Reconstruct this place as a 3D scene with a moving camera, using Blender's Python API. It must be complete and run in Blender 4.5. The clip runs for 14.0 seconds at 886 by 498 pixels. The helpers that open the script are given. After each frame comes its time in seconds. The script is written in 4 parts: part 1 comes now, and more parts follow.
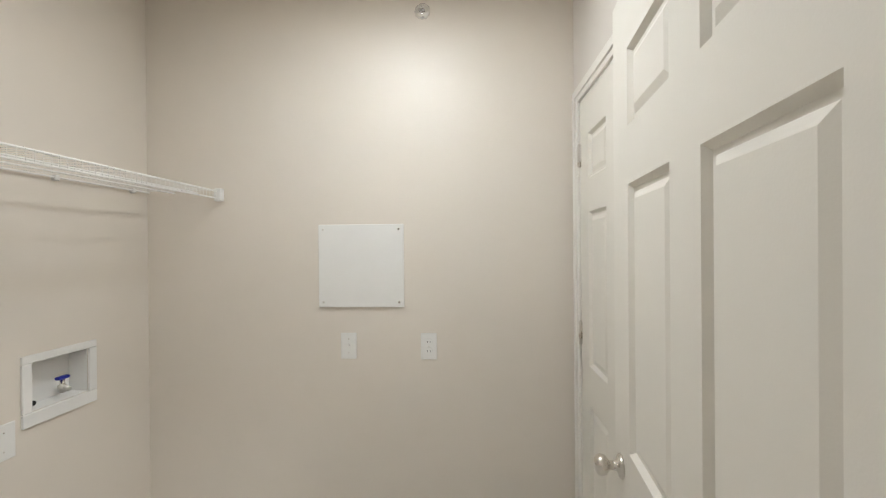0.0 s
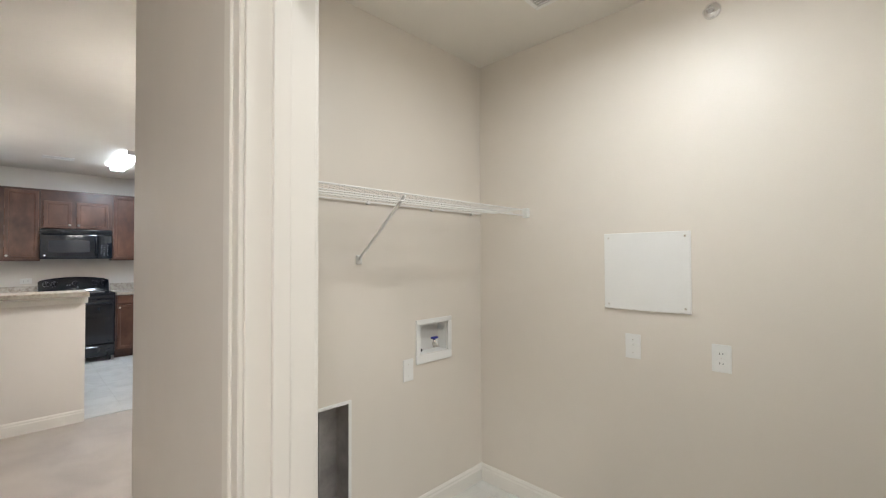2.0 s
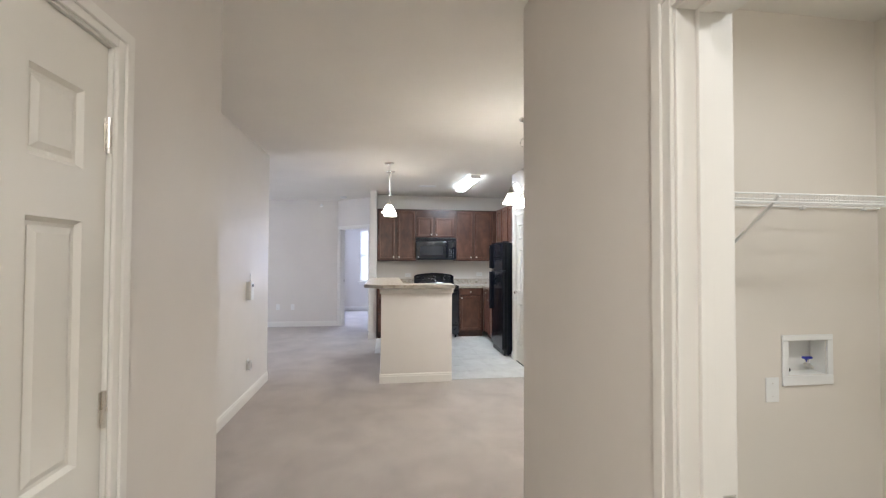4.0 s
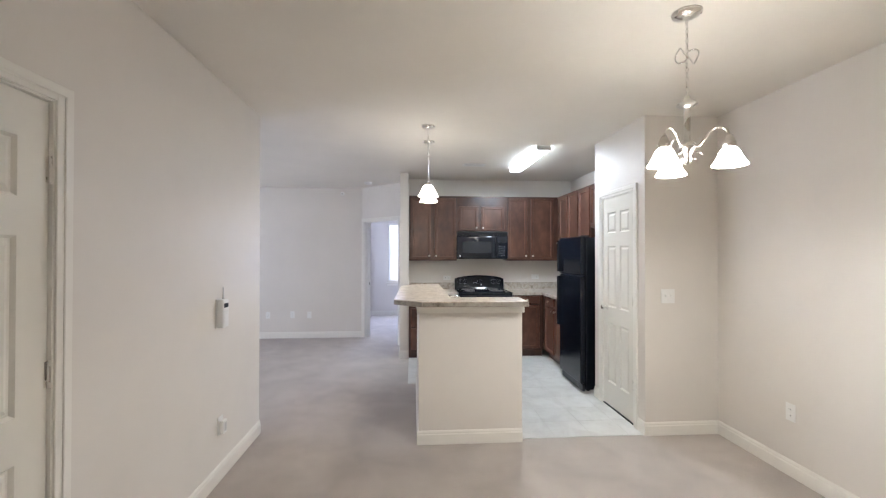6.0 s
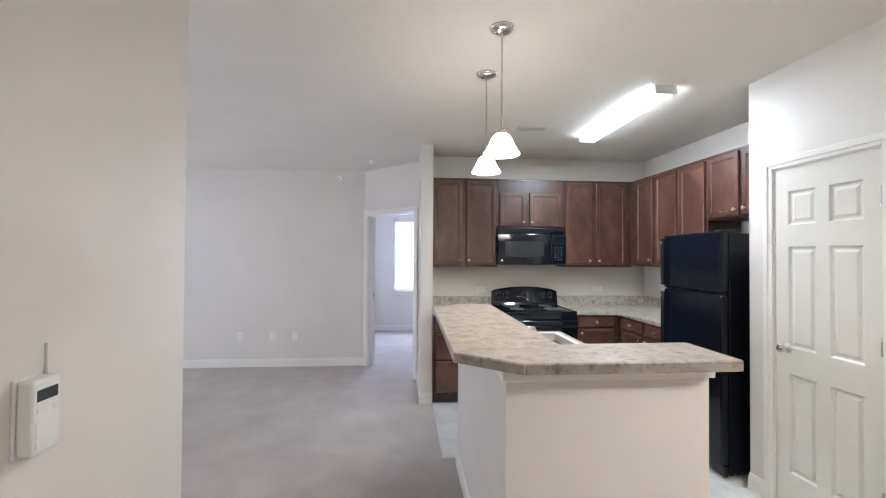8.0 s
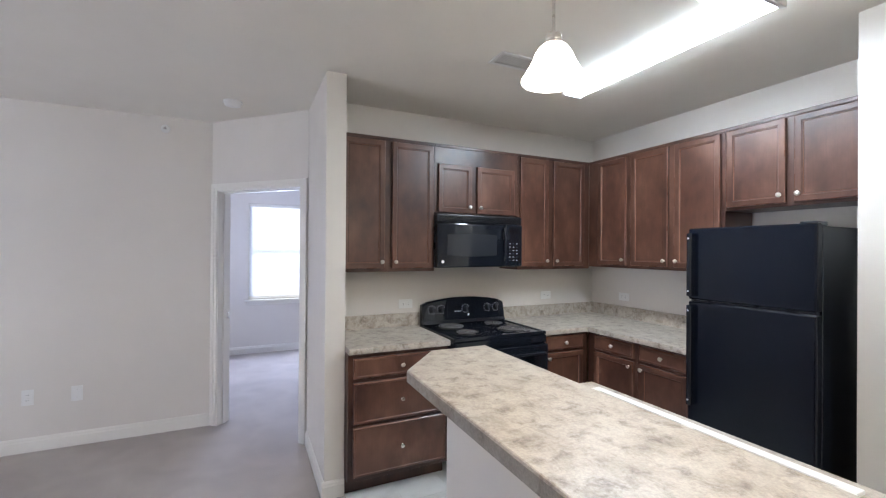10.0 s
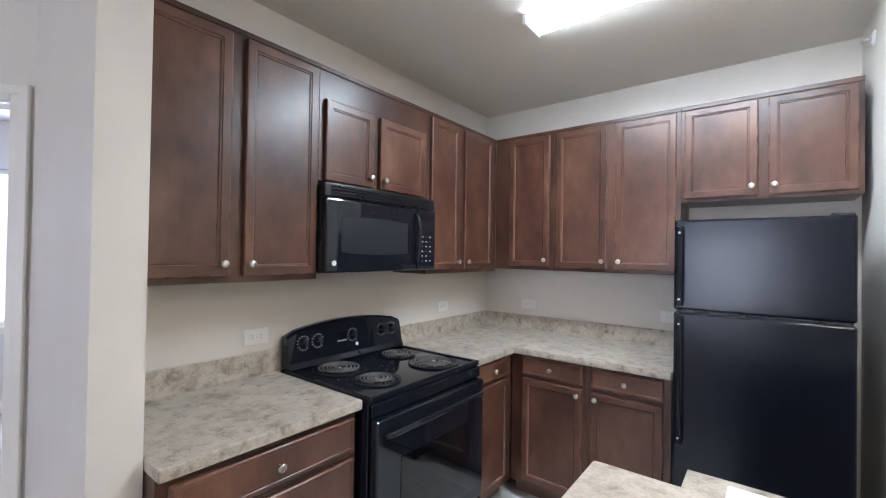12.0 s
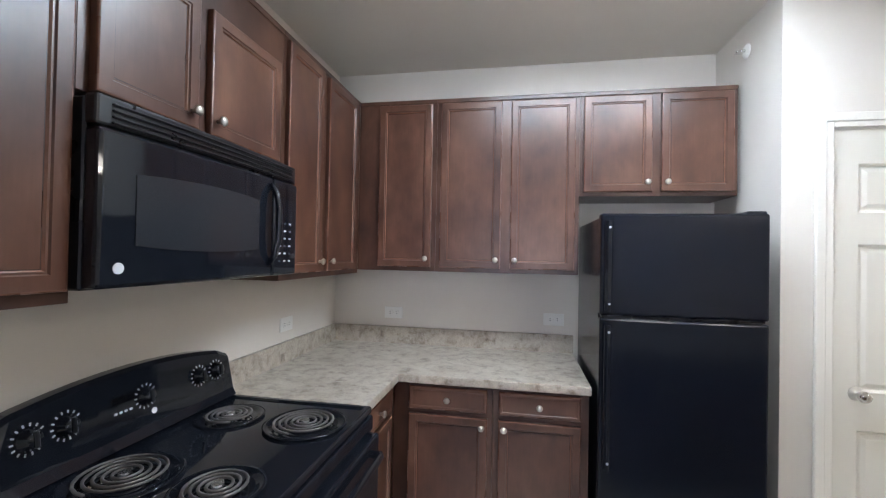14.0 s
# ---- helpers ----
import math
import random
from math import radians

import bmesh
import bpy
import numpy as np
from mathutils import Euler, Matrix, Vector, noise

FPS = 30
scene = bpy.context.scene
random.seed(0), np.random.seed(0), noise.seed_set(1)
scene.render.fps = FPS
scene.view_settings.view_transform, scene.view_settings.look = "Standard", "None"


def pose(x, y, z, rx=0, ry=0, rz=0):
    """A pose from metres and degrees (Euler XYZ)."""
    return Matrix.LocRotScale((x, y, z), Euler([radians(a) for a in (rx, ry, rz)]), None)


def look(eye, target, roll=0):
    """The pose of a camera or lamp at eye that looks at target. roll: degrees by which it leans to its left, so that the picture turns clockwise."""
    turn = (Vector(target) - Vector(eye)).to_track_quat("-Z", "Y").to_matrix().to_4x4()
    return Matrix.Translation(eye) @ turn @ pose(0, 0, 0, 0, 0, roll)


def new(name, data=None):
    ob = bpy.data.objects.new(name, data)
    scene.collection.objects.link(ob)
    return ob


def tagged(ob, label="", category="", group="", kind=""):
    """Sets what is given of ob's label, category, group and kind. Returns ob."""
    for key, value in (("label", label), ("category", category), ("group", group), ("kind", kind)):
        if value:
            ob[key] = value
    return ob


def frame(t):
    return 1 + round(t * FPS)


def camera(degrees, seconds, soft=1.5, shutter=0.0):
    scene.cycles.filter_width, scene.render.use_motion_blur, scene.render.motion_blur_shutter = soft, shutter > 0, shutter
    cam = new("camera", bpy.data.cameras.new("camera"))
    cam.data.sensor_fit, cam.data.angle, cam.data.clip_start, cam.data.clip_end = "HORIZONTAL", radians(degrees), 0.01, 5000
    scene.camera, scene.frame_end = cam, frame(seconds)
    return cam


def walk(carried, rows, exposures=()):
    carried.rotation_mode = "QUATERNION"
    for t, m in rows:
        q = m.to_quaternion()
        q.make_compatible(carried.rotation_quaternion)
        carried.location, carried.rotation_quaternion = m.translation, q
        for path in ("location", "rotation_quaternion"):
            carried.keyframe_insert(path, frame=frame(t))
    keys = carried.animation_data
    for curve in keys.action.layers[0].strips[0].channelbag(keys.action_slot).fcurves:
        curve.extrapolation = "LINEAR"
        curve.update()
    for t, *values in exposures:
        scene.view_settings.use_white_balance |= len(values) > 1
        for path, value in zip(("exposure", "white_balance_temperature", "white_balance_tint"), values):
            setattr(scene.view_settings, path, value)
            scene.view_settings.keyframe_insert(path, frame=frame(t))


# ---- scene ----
cam = camera(93.2, 14.0, soft=1.2)
PATH = [
    (0, (0.193, -0.208, 1.395), (0.064, 1.788, 1.388), -0.5),
    (0.5, (0.191, -0.122, 1.387), (-0.311, 1.814, 1.397), -0.6),
    (1, (0.216, -0.169, 1.377), (-0.648, 1.635, 1.407), -0.4),
    (1.5, (0.305, -0.282, 1.388), (-0.853, 1.349, 1.415), -0.4),
    (2, (0.41, -0.437, 1.39), (-0.992, 0.989, 1.427), -0.2),
    (2.5, (0.496, -0.602, 1.398), (-1.108, 0.592, 1.433), -0.2),
    (3, (0.61, -0.707, 1.403), (-1.195, 0.153, 1.44), -0.2),
    (3.5, (0.626, -0.768, 1.41), (-1.305, -0.248, 1.449), -0.1),
    (4, (0.47, -0.79, 1.405), (-1.512, -0.514, 1.449), 0.2),
    (4.2, (0.362, -0.79, 1.42), (-1.625, -0.563, 1.462), 0.1),
    (6.5, (-1.502, -0.94, 1.472), (-3.497, -0.804, 1.493), 0.2),
    (7, (-1.899, -1.023, 1.46), (-3.895, -0.896, 1.488), 0.4),
    (7.5, (-2.329, -1.106, 1.464), (-4.325, -0.976, 1.494), 0.4),
    (10, (-4.36, -1.485, 1.508), (-6.17, -0.634, 1.513), 0.4),
    (10.5, (-4.72, -1.412, 1.492), (-6.42, -0.358, 1.509), 0.5),
    (11, (-5.076, -1.413, 1.489), (-6.634, -0.159, 1.507), 0.7),
    (11.5, (-5.38, -1.395, 1.478), (-6.774, 0.039, 1.498), 1.0),
    (12, (-5.635, -1.332, 1.472), (-6.864, 0.249, 1.494), 0.9),
    (12.5, (-5.845, -1.268, 1.473), (-6.905, 0.428, 1.492), 0.8),
    (13, (-6.025, -1.18, 1.466), (-6.885, 0.624, 1.49), 0.9),
    (13.5, (-6.186, -1.065, 1.466), (-6.813, 0.834, 1.491), 1.0),
    (14, (-6.312, -0.915, 1.465), (-6.67, 1.053, 1.49), 1.1),
]
walk(cam, [(t, look(eye, target, roll)) for t, eye, target, roll in PATH], exposures=[(0, 0.04), (4, 0.17), (7.5, 0.16), (10, 0.08), (11.5, 0.2), (13, 0.25), (14, 0.09)])

# ---- light ----
CEIL = 2.588
world = bpy.data.worlds.new("world")
scene.world = world
world.use_nodes = True
wn = world.node_tree.nodes
sky = wn.new("ShaderNodeTexSky")
sky.sky_type, sky.sun_disc = "NISHITA", False
sky.sun_elevation, sky.sun_rotation = radians(42), radians(200)
world.node_tree.links.new(sky.outputs[0], wn["Background"].inputs[0])
wn["Background"].inputs[1].default_value = 0.12

sun = new("sun", bpy.data.lights.new("sun", "SUN"))
sun.data.energy, sun.data.angle, sun.data.color = 2.0, radians(0.5), (1, 0.95, 0.88)
sun.matrix_world = look((0, 0, 30), (12, 12, 0))


def area_lamp(name, eye, target, sx, sy, watts, color):
    ob = new(name, bpy.data.lights.new(name, "AREA"))
    ob.data.shape, ob.data.size, ob.data.size_y = "RECTANGLE", sx, sy
    ob.data.energy, ob.data.color = watts, color
    ob.matrix_world = look(eye, target)
    return ob


def bulb(name, at, watts, color, radius=0.04):
    ob = new(name, bpy.data.lights.new(name, "POINT"))
    ob.data.energy, ob.data.color, ob.data.shadow_soft_size = watts, color, radius
    ob.location = at
    return ob


def disk_lamp(name, at, size, watts, color):
    ob = new(name, bpy.data.lights.new(name, "AREA"))
    ob.data.shape, ob.data.size, ob.data.energy, ob.data.color = "DISK", size, watts, color
    ob.location = at
    return ob


COOL, WARM, NEUTRAL = (0.41, 0.52, 1.0), (0.97, 0.975, 0.99), (0.73, 0.855, 1.0)
area_lamp("living_window_light", (-6.3, -5.93, 1.28), (-6.3, 0, 1.2), 1.2, 1.55, 23, COOL)
area_lamp("bedroom_window_light", (-10.9, -0.85, 1.46), (0, -0.85, 1.3), 1.1, 1.35, 75, (0.48, 0.60, 1.0))
area_lamp("kitchen_tube_light", (-5.94, 0.485, 2.534), (-5.94, 0.485, 0), 1.15, 0.1, 27, NEUTRAL)
disk_lamp("laundry_bulb", (-0.1, 0.8, 2.475), 0.2, 13.0, (0.90, 0.95, 1.0))
# Added lamp, out of view, to brighten the hall.
disk_lamp("unseen_hall_lamp", (0.9, -0.8, 2.475), 0.2, 22, WARM)

# ---- materials ----


def nodes_of(name):
    m = bpy.data.materials.new(name)
    m.use_nodes = True
    nt = m.node_tree
    return m, nt, nt.nodes["Principled BSDF"]


def node(nt, kind, **values):
    n = nt.nodes.new(kind)
    for key, value in values.items():
        n.inputs[key.replace("_", " ")].default_value = value
    return n


def coords(nt, world_space=False, scale=(1, 1, 1)):
    mp = nt.nodes.new("ShaderNodeMapping")
    mp.inputs["Scale"].default_value = scale
    if world_space:
        nt.links.new(nt.nodes.new("ShaderNodeNewGeometry").outputs["Position"], mp.inputs[0])
    else:
        nt.links.new(nt.nodes.new("ShaderNodeTexCoord").outputs["Object"], mp.inputs[0])
    return mp.outputs[0]


def ramp(nt, source, stops):
    r = nt.nodes.new("ShaderNodeValToRGB")
    els = r.color_ramp.elements
    while len(els) < len(stops):
        els.new(0.5)
    for el, (at, col) in zip(els, stops):
        el.position, el.color = at, (*col, 1) if len(col) == 3 else col
    nt.links.new(source, r.inputs[0])
    return r.outputs[0]


def noise_tex(nt, vec, scale, detail=3.0, rough=0.5, distort=0.0):
    n = node(nt, "ShaderNodeTexNoise", Scale=scale, Detail=detail, Roughness=rough, Distortion=distort)
    nt.links.new(vec, n.inputs["Vector"])
    return n.outputs["Fac"]


def bump(nt, bsdf, height, strength, distance):
    b = node(nt, "ShaderNodeBump", Strength=strength, Distance=distance)
    nt.links.new(height, b.inputs["Height"])
    nt.links.new(b.outputs[0], bsdf.inputs["Normal"])


def mix(nt, fac, a, b, mode="MIX"):
    m = nt.nodes.new("ShaderNodeMix")
    m.data_type, m.blend_type = "RGBA", mode
    for socket, value in ((m.inputs[0], fac), (m.inputs[6], a), (m.inputs[7], b)):
        if hasattr(value, "is_linked"):
            nt.links.new(value, socket)
        else:
            socket.default_value = value if isinstance(value, float) else (*value, 1)
    return m.outputs[2]


def paint(name, col, rough, peel=0.12, vary=0.03):
    m, nt, b = nodes_of(name)
    v = coords(nt, True)
    lo, hi = tuple(c * (1 - vary) for c in col), tuple(min(1, c * (1 + vary)) for c in col)
    nt.links.new(ramp(nt, noise_tex(nt, v, 1.3, 4, 0.6), [(0.3, lo), (0.7, hi)]), b.inputs["Base Color"])
    nt.links.new(ramp(nt, noise_tex(nt, v, 6, 3), [(0.3, (rough - 0.06,) * 3), (0.7, (rough + 0.06,) * 3)]), b.inputs["Roughness"])
    bump(nt, b, noise_tex(nt, v, 260, 2), peel, 0.002)
    return m


WALL = paint("wall_paint", (0.716, 0.672, 0.615), 0.54)
# WALL paint again, tinted warmer and glossier to carry the laundry's light and glare.
LAUNDRY_WALL = paint("laundry_lit_wall_paint", (0.731, 0.672, 0.594), 0.46)
CEILING = paint("ceiling_paint", (0.78, 0.74, 0.67), 0.8, 0.2)
TRIM = paint("trim_paint", (0.80, 0.77, 0.71), 0.38, 0.04, 0.015)
DOOR = paint("door_paint", (0.74, 0.71, 0.64), 0.4, 0.06, 0.02)


def plain(name, col, rough, metal=0.0, vary=0.05, scale=30.0, relief=0.0, coat=0.0):
    m, nt, b = nodes_of(name)
    v = coords(nt)
    n = noise_tex(nt, v, scale, 4, 0.6)
    nt.links.new(ramp(nt, n, [(0.3, tuple(c * (1 - vary) for c in col)), (0.7, tuple(min(1, c * (1 + vary)) for c in col))]), b.inputs["Base Color"])
    nt.links.new(ramp(nt, noise_tex(nt, v, scale * 0.3, 3), [(0.3, (max(0.02, rough * 0.8),) * 3), (0.7, (min(1, rough * 1.2),) * 3)]), b.inputs["Roughness"])
    b.inputs["Metallic"].default_value, b.inputs["Coat Weight"].default_value = metal, coat
    if relief:
        bump(nt, b, n, relief, 0.002)
    return m


WHITE = plain("white_plastic", (0.8, 0.79, 0.76), 0.35, 0, 0.012, 9)
NICKEL = plain("satin_nickel", (0.68, 0.65, 0.60), 0.28, 1.0)
CHROME = plain("chrome", (0.8, 0.8, 0.8), 0.12, 1.0)
STEEL = plain("stainless_steel", (0.62, 0.63, 0.64), 0.25, 1.0)
DULL = plain("galvanised_duct", (0.42, 0.40, 0.39), 0.42, 0.8, 0.2, 12)
BLACK = plain("black_enamel", (0.009, 0.011, 0.016), 0.06, 0, 0.2, 20)
SATIN_BLACK = plain("black_plastic", (0.008, 0.009, 0.012), 0.3)
BLACK_GLASS = plain("black_glass", (0.004, 0.004, 0.005), 0.04)
MW_GLASS = plain("oven_window", (0.026, 0.028, 0.033), 0.12, 0, 0.15, 400)
FRIDGE = plain("fridge_skin", (0.005, 0.007, 0.0125), 0.15, 0, 0.2, 300, 0.13)
FRIDGE.node_tree.nodes["Principled BSDF"].inputs["Specular IOR Level"].default_value = 0.34
COIL = plain("coil_element", (0.12, 0.108, 0.105), 0.42, 0.25)
KEY = plain("keypad_print", (0.42, 0.42, 0.43), 0.5)
GREY = plain("vent_throat", (0.58, 0.565, 0.54), 0.7)
MARK = plain("printed_mark", (0.8, 0.8, 0.82), 0.5)
DARK = plain("dark_gap", (0.015, 0.013, 0.012), 0.8)
BLUE = plain("blue_valve_handle", (0.02, 0.03, 0.30), 0.4)
SCREEN = plain("lcd_screen", (0.05, 0.06, 0.07), 0.2)


def wood(name="cherry_wood", depth=1.0):
    """Stained cherry: blotchy stain over a faint upright grain, a little different on every board."""
    m, nt, b = nodes_of(name)
    info = nt.nodes.new("ShaderNodeObjectInfo")
    shift = node(nt, "ShaderNodeMath")
    shift.operation = "MULTIPLY"
    shift.inputs[1].default_value = 40.0
    nt.links.new(info.outputs["Random"], shift.inputs[0])

    def drifting(scale, stretch, detail, rough):
        n = node(nt, "ShaderNodeTexNoise", Scale=scale, Detail=detail, Roughness=rough)
        n.noise_dimensions = "4D"
        nt.links.new(coords(nt, False, stretch), n.inputs["Vector"])
        nt.links.new(shift.outputs[0], n.inputs["W"])
        return n.outputs["Fac"]

    cloud = drifting(4.2, (1, 1, 0.7), 4.0, 0.55)
    blotch = drifting(14.0, (1, 1, 0.45), 3.0, 0.5)
    grain = drifting(30.0, (5, 5, 0.35), 2.0, 0.5)
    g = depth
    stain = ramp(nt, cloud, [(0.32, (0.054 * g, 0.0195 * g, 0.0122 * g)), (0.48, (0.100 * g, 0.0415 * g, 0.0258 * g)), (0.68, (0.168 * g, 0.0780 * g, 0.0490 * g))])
    spots = ramp(nt, blotch, [(0.32, (0.76, 0.74, 0.72)), (0.55, (1.0, 1.0, 1.0)), (0.75, (1.14, 1.14, 1.12))])
    lines = ramp(nt, grain, [(0.3, (0.93, 0.92, 0.91)), (0.7, (1.05, 1.05, 1.05))])
    tone = ramp(nt, info.outputs["Random"], [(0.0, (0.86, 0.85, 0.84)), (1.0, (1.12, 1.12, 1.12))])
    col = mix(nt, 1.0, mix(nt, 1.0, stain, spots, "MULTIPLY"), lines, "MULTIPLY")
    nt.links.new(mix(nt, 1.0, col, tone, "MULTIPLY"), b.inputs["Base Color"])
    nt.links.new(ramp(nt, blotch, [(0.3, (0.34,) * 3), (0.7, (0.42,) * 3)]), b.inputs["Roughness"])
    b.inputs["Coat Weight"].default_value, b.inputs["Coat Roughness"].default_value = 0.3, 0.28
    b.inputs["Specular IOR Level"].default_value = 0.4
    return m


def laminate(name="stone_laminate", gain=1.0):
    m, nt, b = nodes_of(name)
    v = coords(nt, True)
    n1 = noise_tex(nt, v, 9, 8, 0.66, 0.25)
    n2 = noise_tex(nt, v, 20, 8, 0.7, 0.3)
    n3 = noise_tex(nt, v, 160, 3, 0.6)
    base = ramp(nt, n1, [(at, tuple(gain * c for c in col)) for at, col in ((0.34, (0.41, 0.355, 0.29)), (0.44, (0.49, 0.435, 0.37)), (0.54, (0.55, 0.50, 0.435)), (0.70, (0.59, 0.545, 0.485)))])
    spots = ramp(nt, n2, [(0.33, (0.42, 0.37, 0.325)), (0.43, (0.74, 0.70, 0.665)), (0.52, (0.92, 0.90, 0.87)), (0.7, (0.97, 0.955, 0.93))])
    col = mix(nt, 1.0, base, spots, "MULTIPLY")
    speck = ramp(nt, n3, [(0.35, (0.8, 0.8, 0.8)), (0.65, (1.1, 1.1, 1.1))])
    nt.links.new(mix(nt, 0.7, col, mix(nt, 1.0, col, speck, "MULTIPLY")), b.inputs["Base Color"])
    b.inputs["Roughness"].default_value = 0.36
    bump(nt, b, n3, 0.05, 0.0006)
    return m


def carpet():
    m, nt, b = nodes_of("carpet_pile")
    v = coords(nt, True)
    tread = noise_tex(nt, v, 2.6, 4, 0.55, 0.35)
    tuft = noise_tex(nt, v, 230, 3, 0.7)
    c = ramp(nt, tread, [(0.32, (0.405, 0.353, 0.311)), (0.48, (0.455, 0.40, 0.353)), (0.66, (0.515, 0.455, 0.404))])
    f = ramp(nt, tuft, [(0.3, (0.72, 0.71, 0.70)), (0.7, (1.2, 1.2, 1.2))])
    nt.links.new(mix(nt, 1.0, c, f, "MULTIPLY"), b.inputs["Base Color"])
    b.inputs["Roughness"].default_value = 1.0
    b.inputs["Sheen Weight"].default_value = 0.25
    bump(nt, b, tuft, 0.8, 0.006)
    return m


def tile_mat():
    m, nt, b = nodes_of("floor_tile")
    v = coords(nt, True)
    info = nt.nodes.new("ShaderNodeObjectInfo")
    n = noise_tex(nt, v, 5, 6, 0.6, 0.8)
    c = ramp(nt, n, [(0.3, (0.56, 0.55, 0.52)), (0.55, (0.66, 0.655, 0.625)), (0.75, (0.71, 0.705, 0.68))])
    tone = ramp(nt, info.outputs["Random"], [(0, (0.965,) * 3), (1, (1.03,) * 3)])
    nt.links.new(mix(nt, 1.0, c, tone, "MULTIPLY"), b.inputs["Base Color"])
    b.inputs["Roughness"].default_value = 0.3
    bump(nt, b, noise_tex(nt, v, 60, 3), 0.05, 0.002)
    return m


def glow(name, col, strength):
    m, nt, b = nodes_of(name)
    b.inputs["Base Color"].default_value = (0.85, 0.85, 0.83, 1)
    b.inputs["Roughness"].default_value = 0.3
    b.inputs["Emission Color"].default_value = (*col, 1)
    b.inputs["Emission Strength"].default_value = strength
    return m


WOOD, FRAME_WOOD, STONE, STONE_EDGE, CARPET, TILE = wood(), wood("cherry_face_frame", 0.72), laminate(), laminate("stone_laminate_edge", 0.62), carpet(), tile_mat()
GROUT = plain("grout", (0.66, 0.65, 0.62), 0.8)
SHADE = glow("frosted_glass_shade", (1.0, 0.965, 0.93), 36.0)
PENDANT_SHADE = glow("pendant_glass_shade", (1.0, 0.95, 0.89), 15.0)
TUBE = glow("lamp_diffuser", (0.74, 0.86, 1.0), 25.0)
PANEL_GROOVE = plain("dark_panel_groove", (0.033, 0.0125, 0.0088), 0.3)
# Highlights along beads and bevels, painted in as paler wood.
BEAD = plain("highlight_bead", (0.24, 0.125, 0.088), 0.22, 0, 0.2, 12, 0, 0.3)
EDGE = plain("highlight_edge", (0.150, 0.068, 0.045), 0.28, 0, 0.25, 9, 0, 0.2)
DOME = glow("dome_glass", (1, 0.97, 0.92), 9.0)


def blind_mat():
    m, nt, b = nodes_of("blind_slat")
    b.inputs["Base Color"].default_value = (0.85, 0.86, 0.88, 1)
    b.inputs["Roughness"].default_value = 0.4
    tr = nt.nodes.new("ShaderNodeBsdfTranslucent")
    tr.inputs[0].default_value = (0.85, 0.87, 0.92, 1)
    ms = nt.nodes.new("ShaderNodeMixShader")
    ms.inputs[0].default_value = 0.6
    nt.links.new(b.outputs[0], ms.inputs[1])
    nt.links.new(tr.outputs[0], ms.inputs[2])
    nt.links.new(ms.outputs[0], nt.nodes["Material Output"].inputs[0])
    return m


def glass_mat():
    m, nt, b = nodes_of("window_glass")
    b.inputs["Roughness"].default_value, b.inputs["Transmission Weight"].default_value, b.inputs["IOR"].default_value = 0.0, 1.0, 1.45
    return m


BLIND, GLASS = blind_mat(), glass_mat()

# ---- building helpers ----


def link(name, bm, material, parent=None, label="", smooth=False):
    me = bpy.data.meshes.new(name)
    bm.normal_update()
    bm.to_mesh(me)
    bm.free()
    if smooth:
        for p in me.polygons:
            p.use_smooth = True
    me.materials.append(material)
    ob = new(name, me)
    if parent is not None:
        ob.parent = parent
    if label:
        ob["label"] = label
    return ob


def part(name, bm, material, parent, label="", smooth=False):
    return link(name, bm, material, parent, label, smooth)


def empty(name, m=None, label="", category="", group="", kind=""):
    ob = new(name)
    ob.empty_display_size = 0.1
    if m is not None:
        ob.matrix_world = m
    return tagged(ob, label, category, group, kind)


def add_box(bm, x0, x1, y0, y1, z0, z1, bevel=0.0, segs=1):
    vs = [bm.verts.new((x, y, z)) for x in (x0, x1) for y in (y0, y1) for z in (z0, z1)]
    fs = [bm.faces.new([vs[i] for i in q]) for q in ((0, 1, 3, 2), (4, 6, 7, 5), (0, 4, 5, 1), (2, 3, 7, 6), (0, 2, 6, 4), (1, 5, 7, 3))]
    if bevel:
        es = list({e for f in fs for e in f.edges})
        bmesh.ops.bevel(bm, geom=es, offset=bevel, segments=segs, profile=0.5, affect="EDGES")


def box(x0, x1, y0, y1, z0, z1, bevel=0.0, segs=1):
    bm = bmesh.new()
    add_box(bm, x0, x1, y0, y1, z0, z1, bevel, segs)
    return bm


def add_lathe(bm, profile, segs=20, m=None):
    """Turns a profile of (radius, height) about z."""
    m = m or Matrix.Identity(4)
    rings = []
    for r, h in profile:
        if r < 1e-5:
            rings.append([bm.verts.new(m @ Vector((0, 0, h)))])
        else:
            rings.append([bm.verts.new(m @ Vector((r * math.cos(2 * math.pi * i / segs), r * math.sin(2 * math.pi * i / segs), h))) for i in range(segs)])
    for a, b in zip(rings, rings[1:]):
        for i in range(segs):
            j = (i + 1) % segs
            if len(a) == 1 and len(b) > 1:
                bm.faces.new((a[0], b[j], b[i]))
            elif len(b) == 1 and len(a) > 1:
                bm.faces.new((a[i], a[j], b[0]))
            elif len(a) > 1:
                bm.faces.new((a[i], a[j], b[j], b[i]))
    bmesh.ops.recalc_face_normals(bm, faces=bm.faces[:])


def lathe(profile, segs=20, m=None):
    bm = bmesh.new()
    add_lathe(bm, profile, segs, m)
    return bm


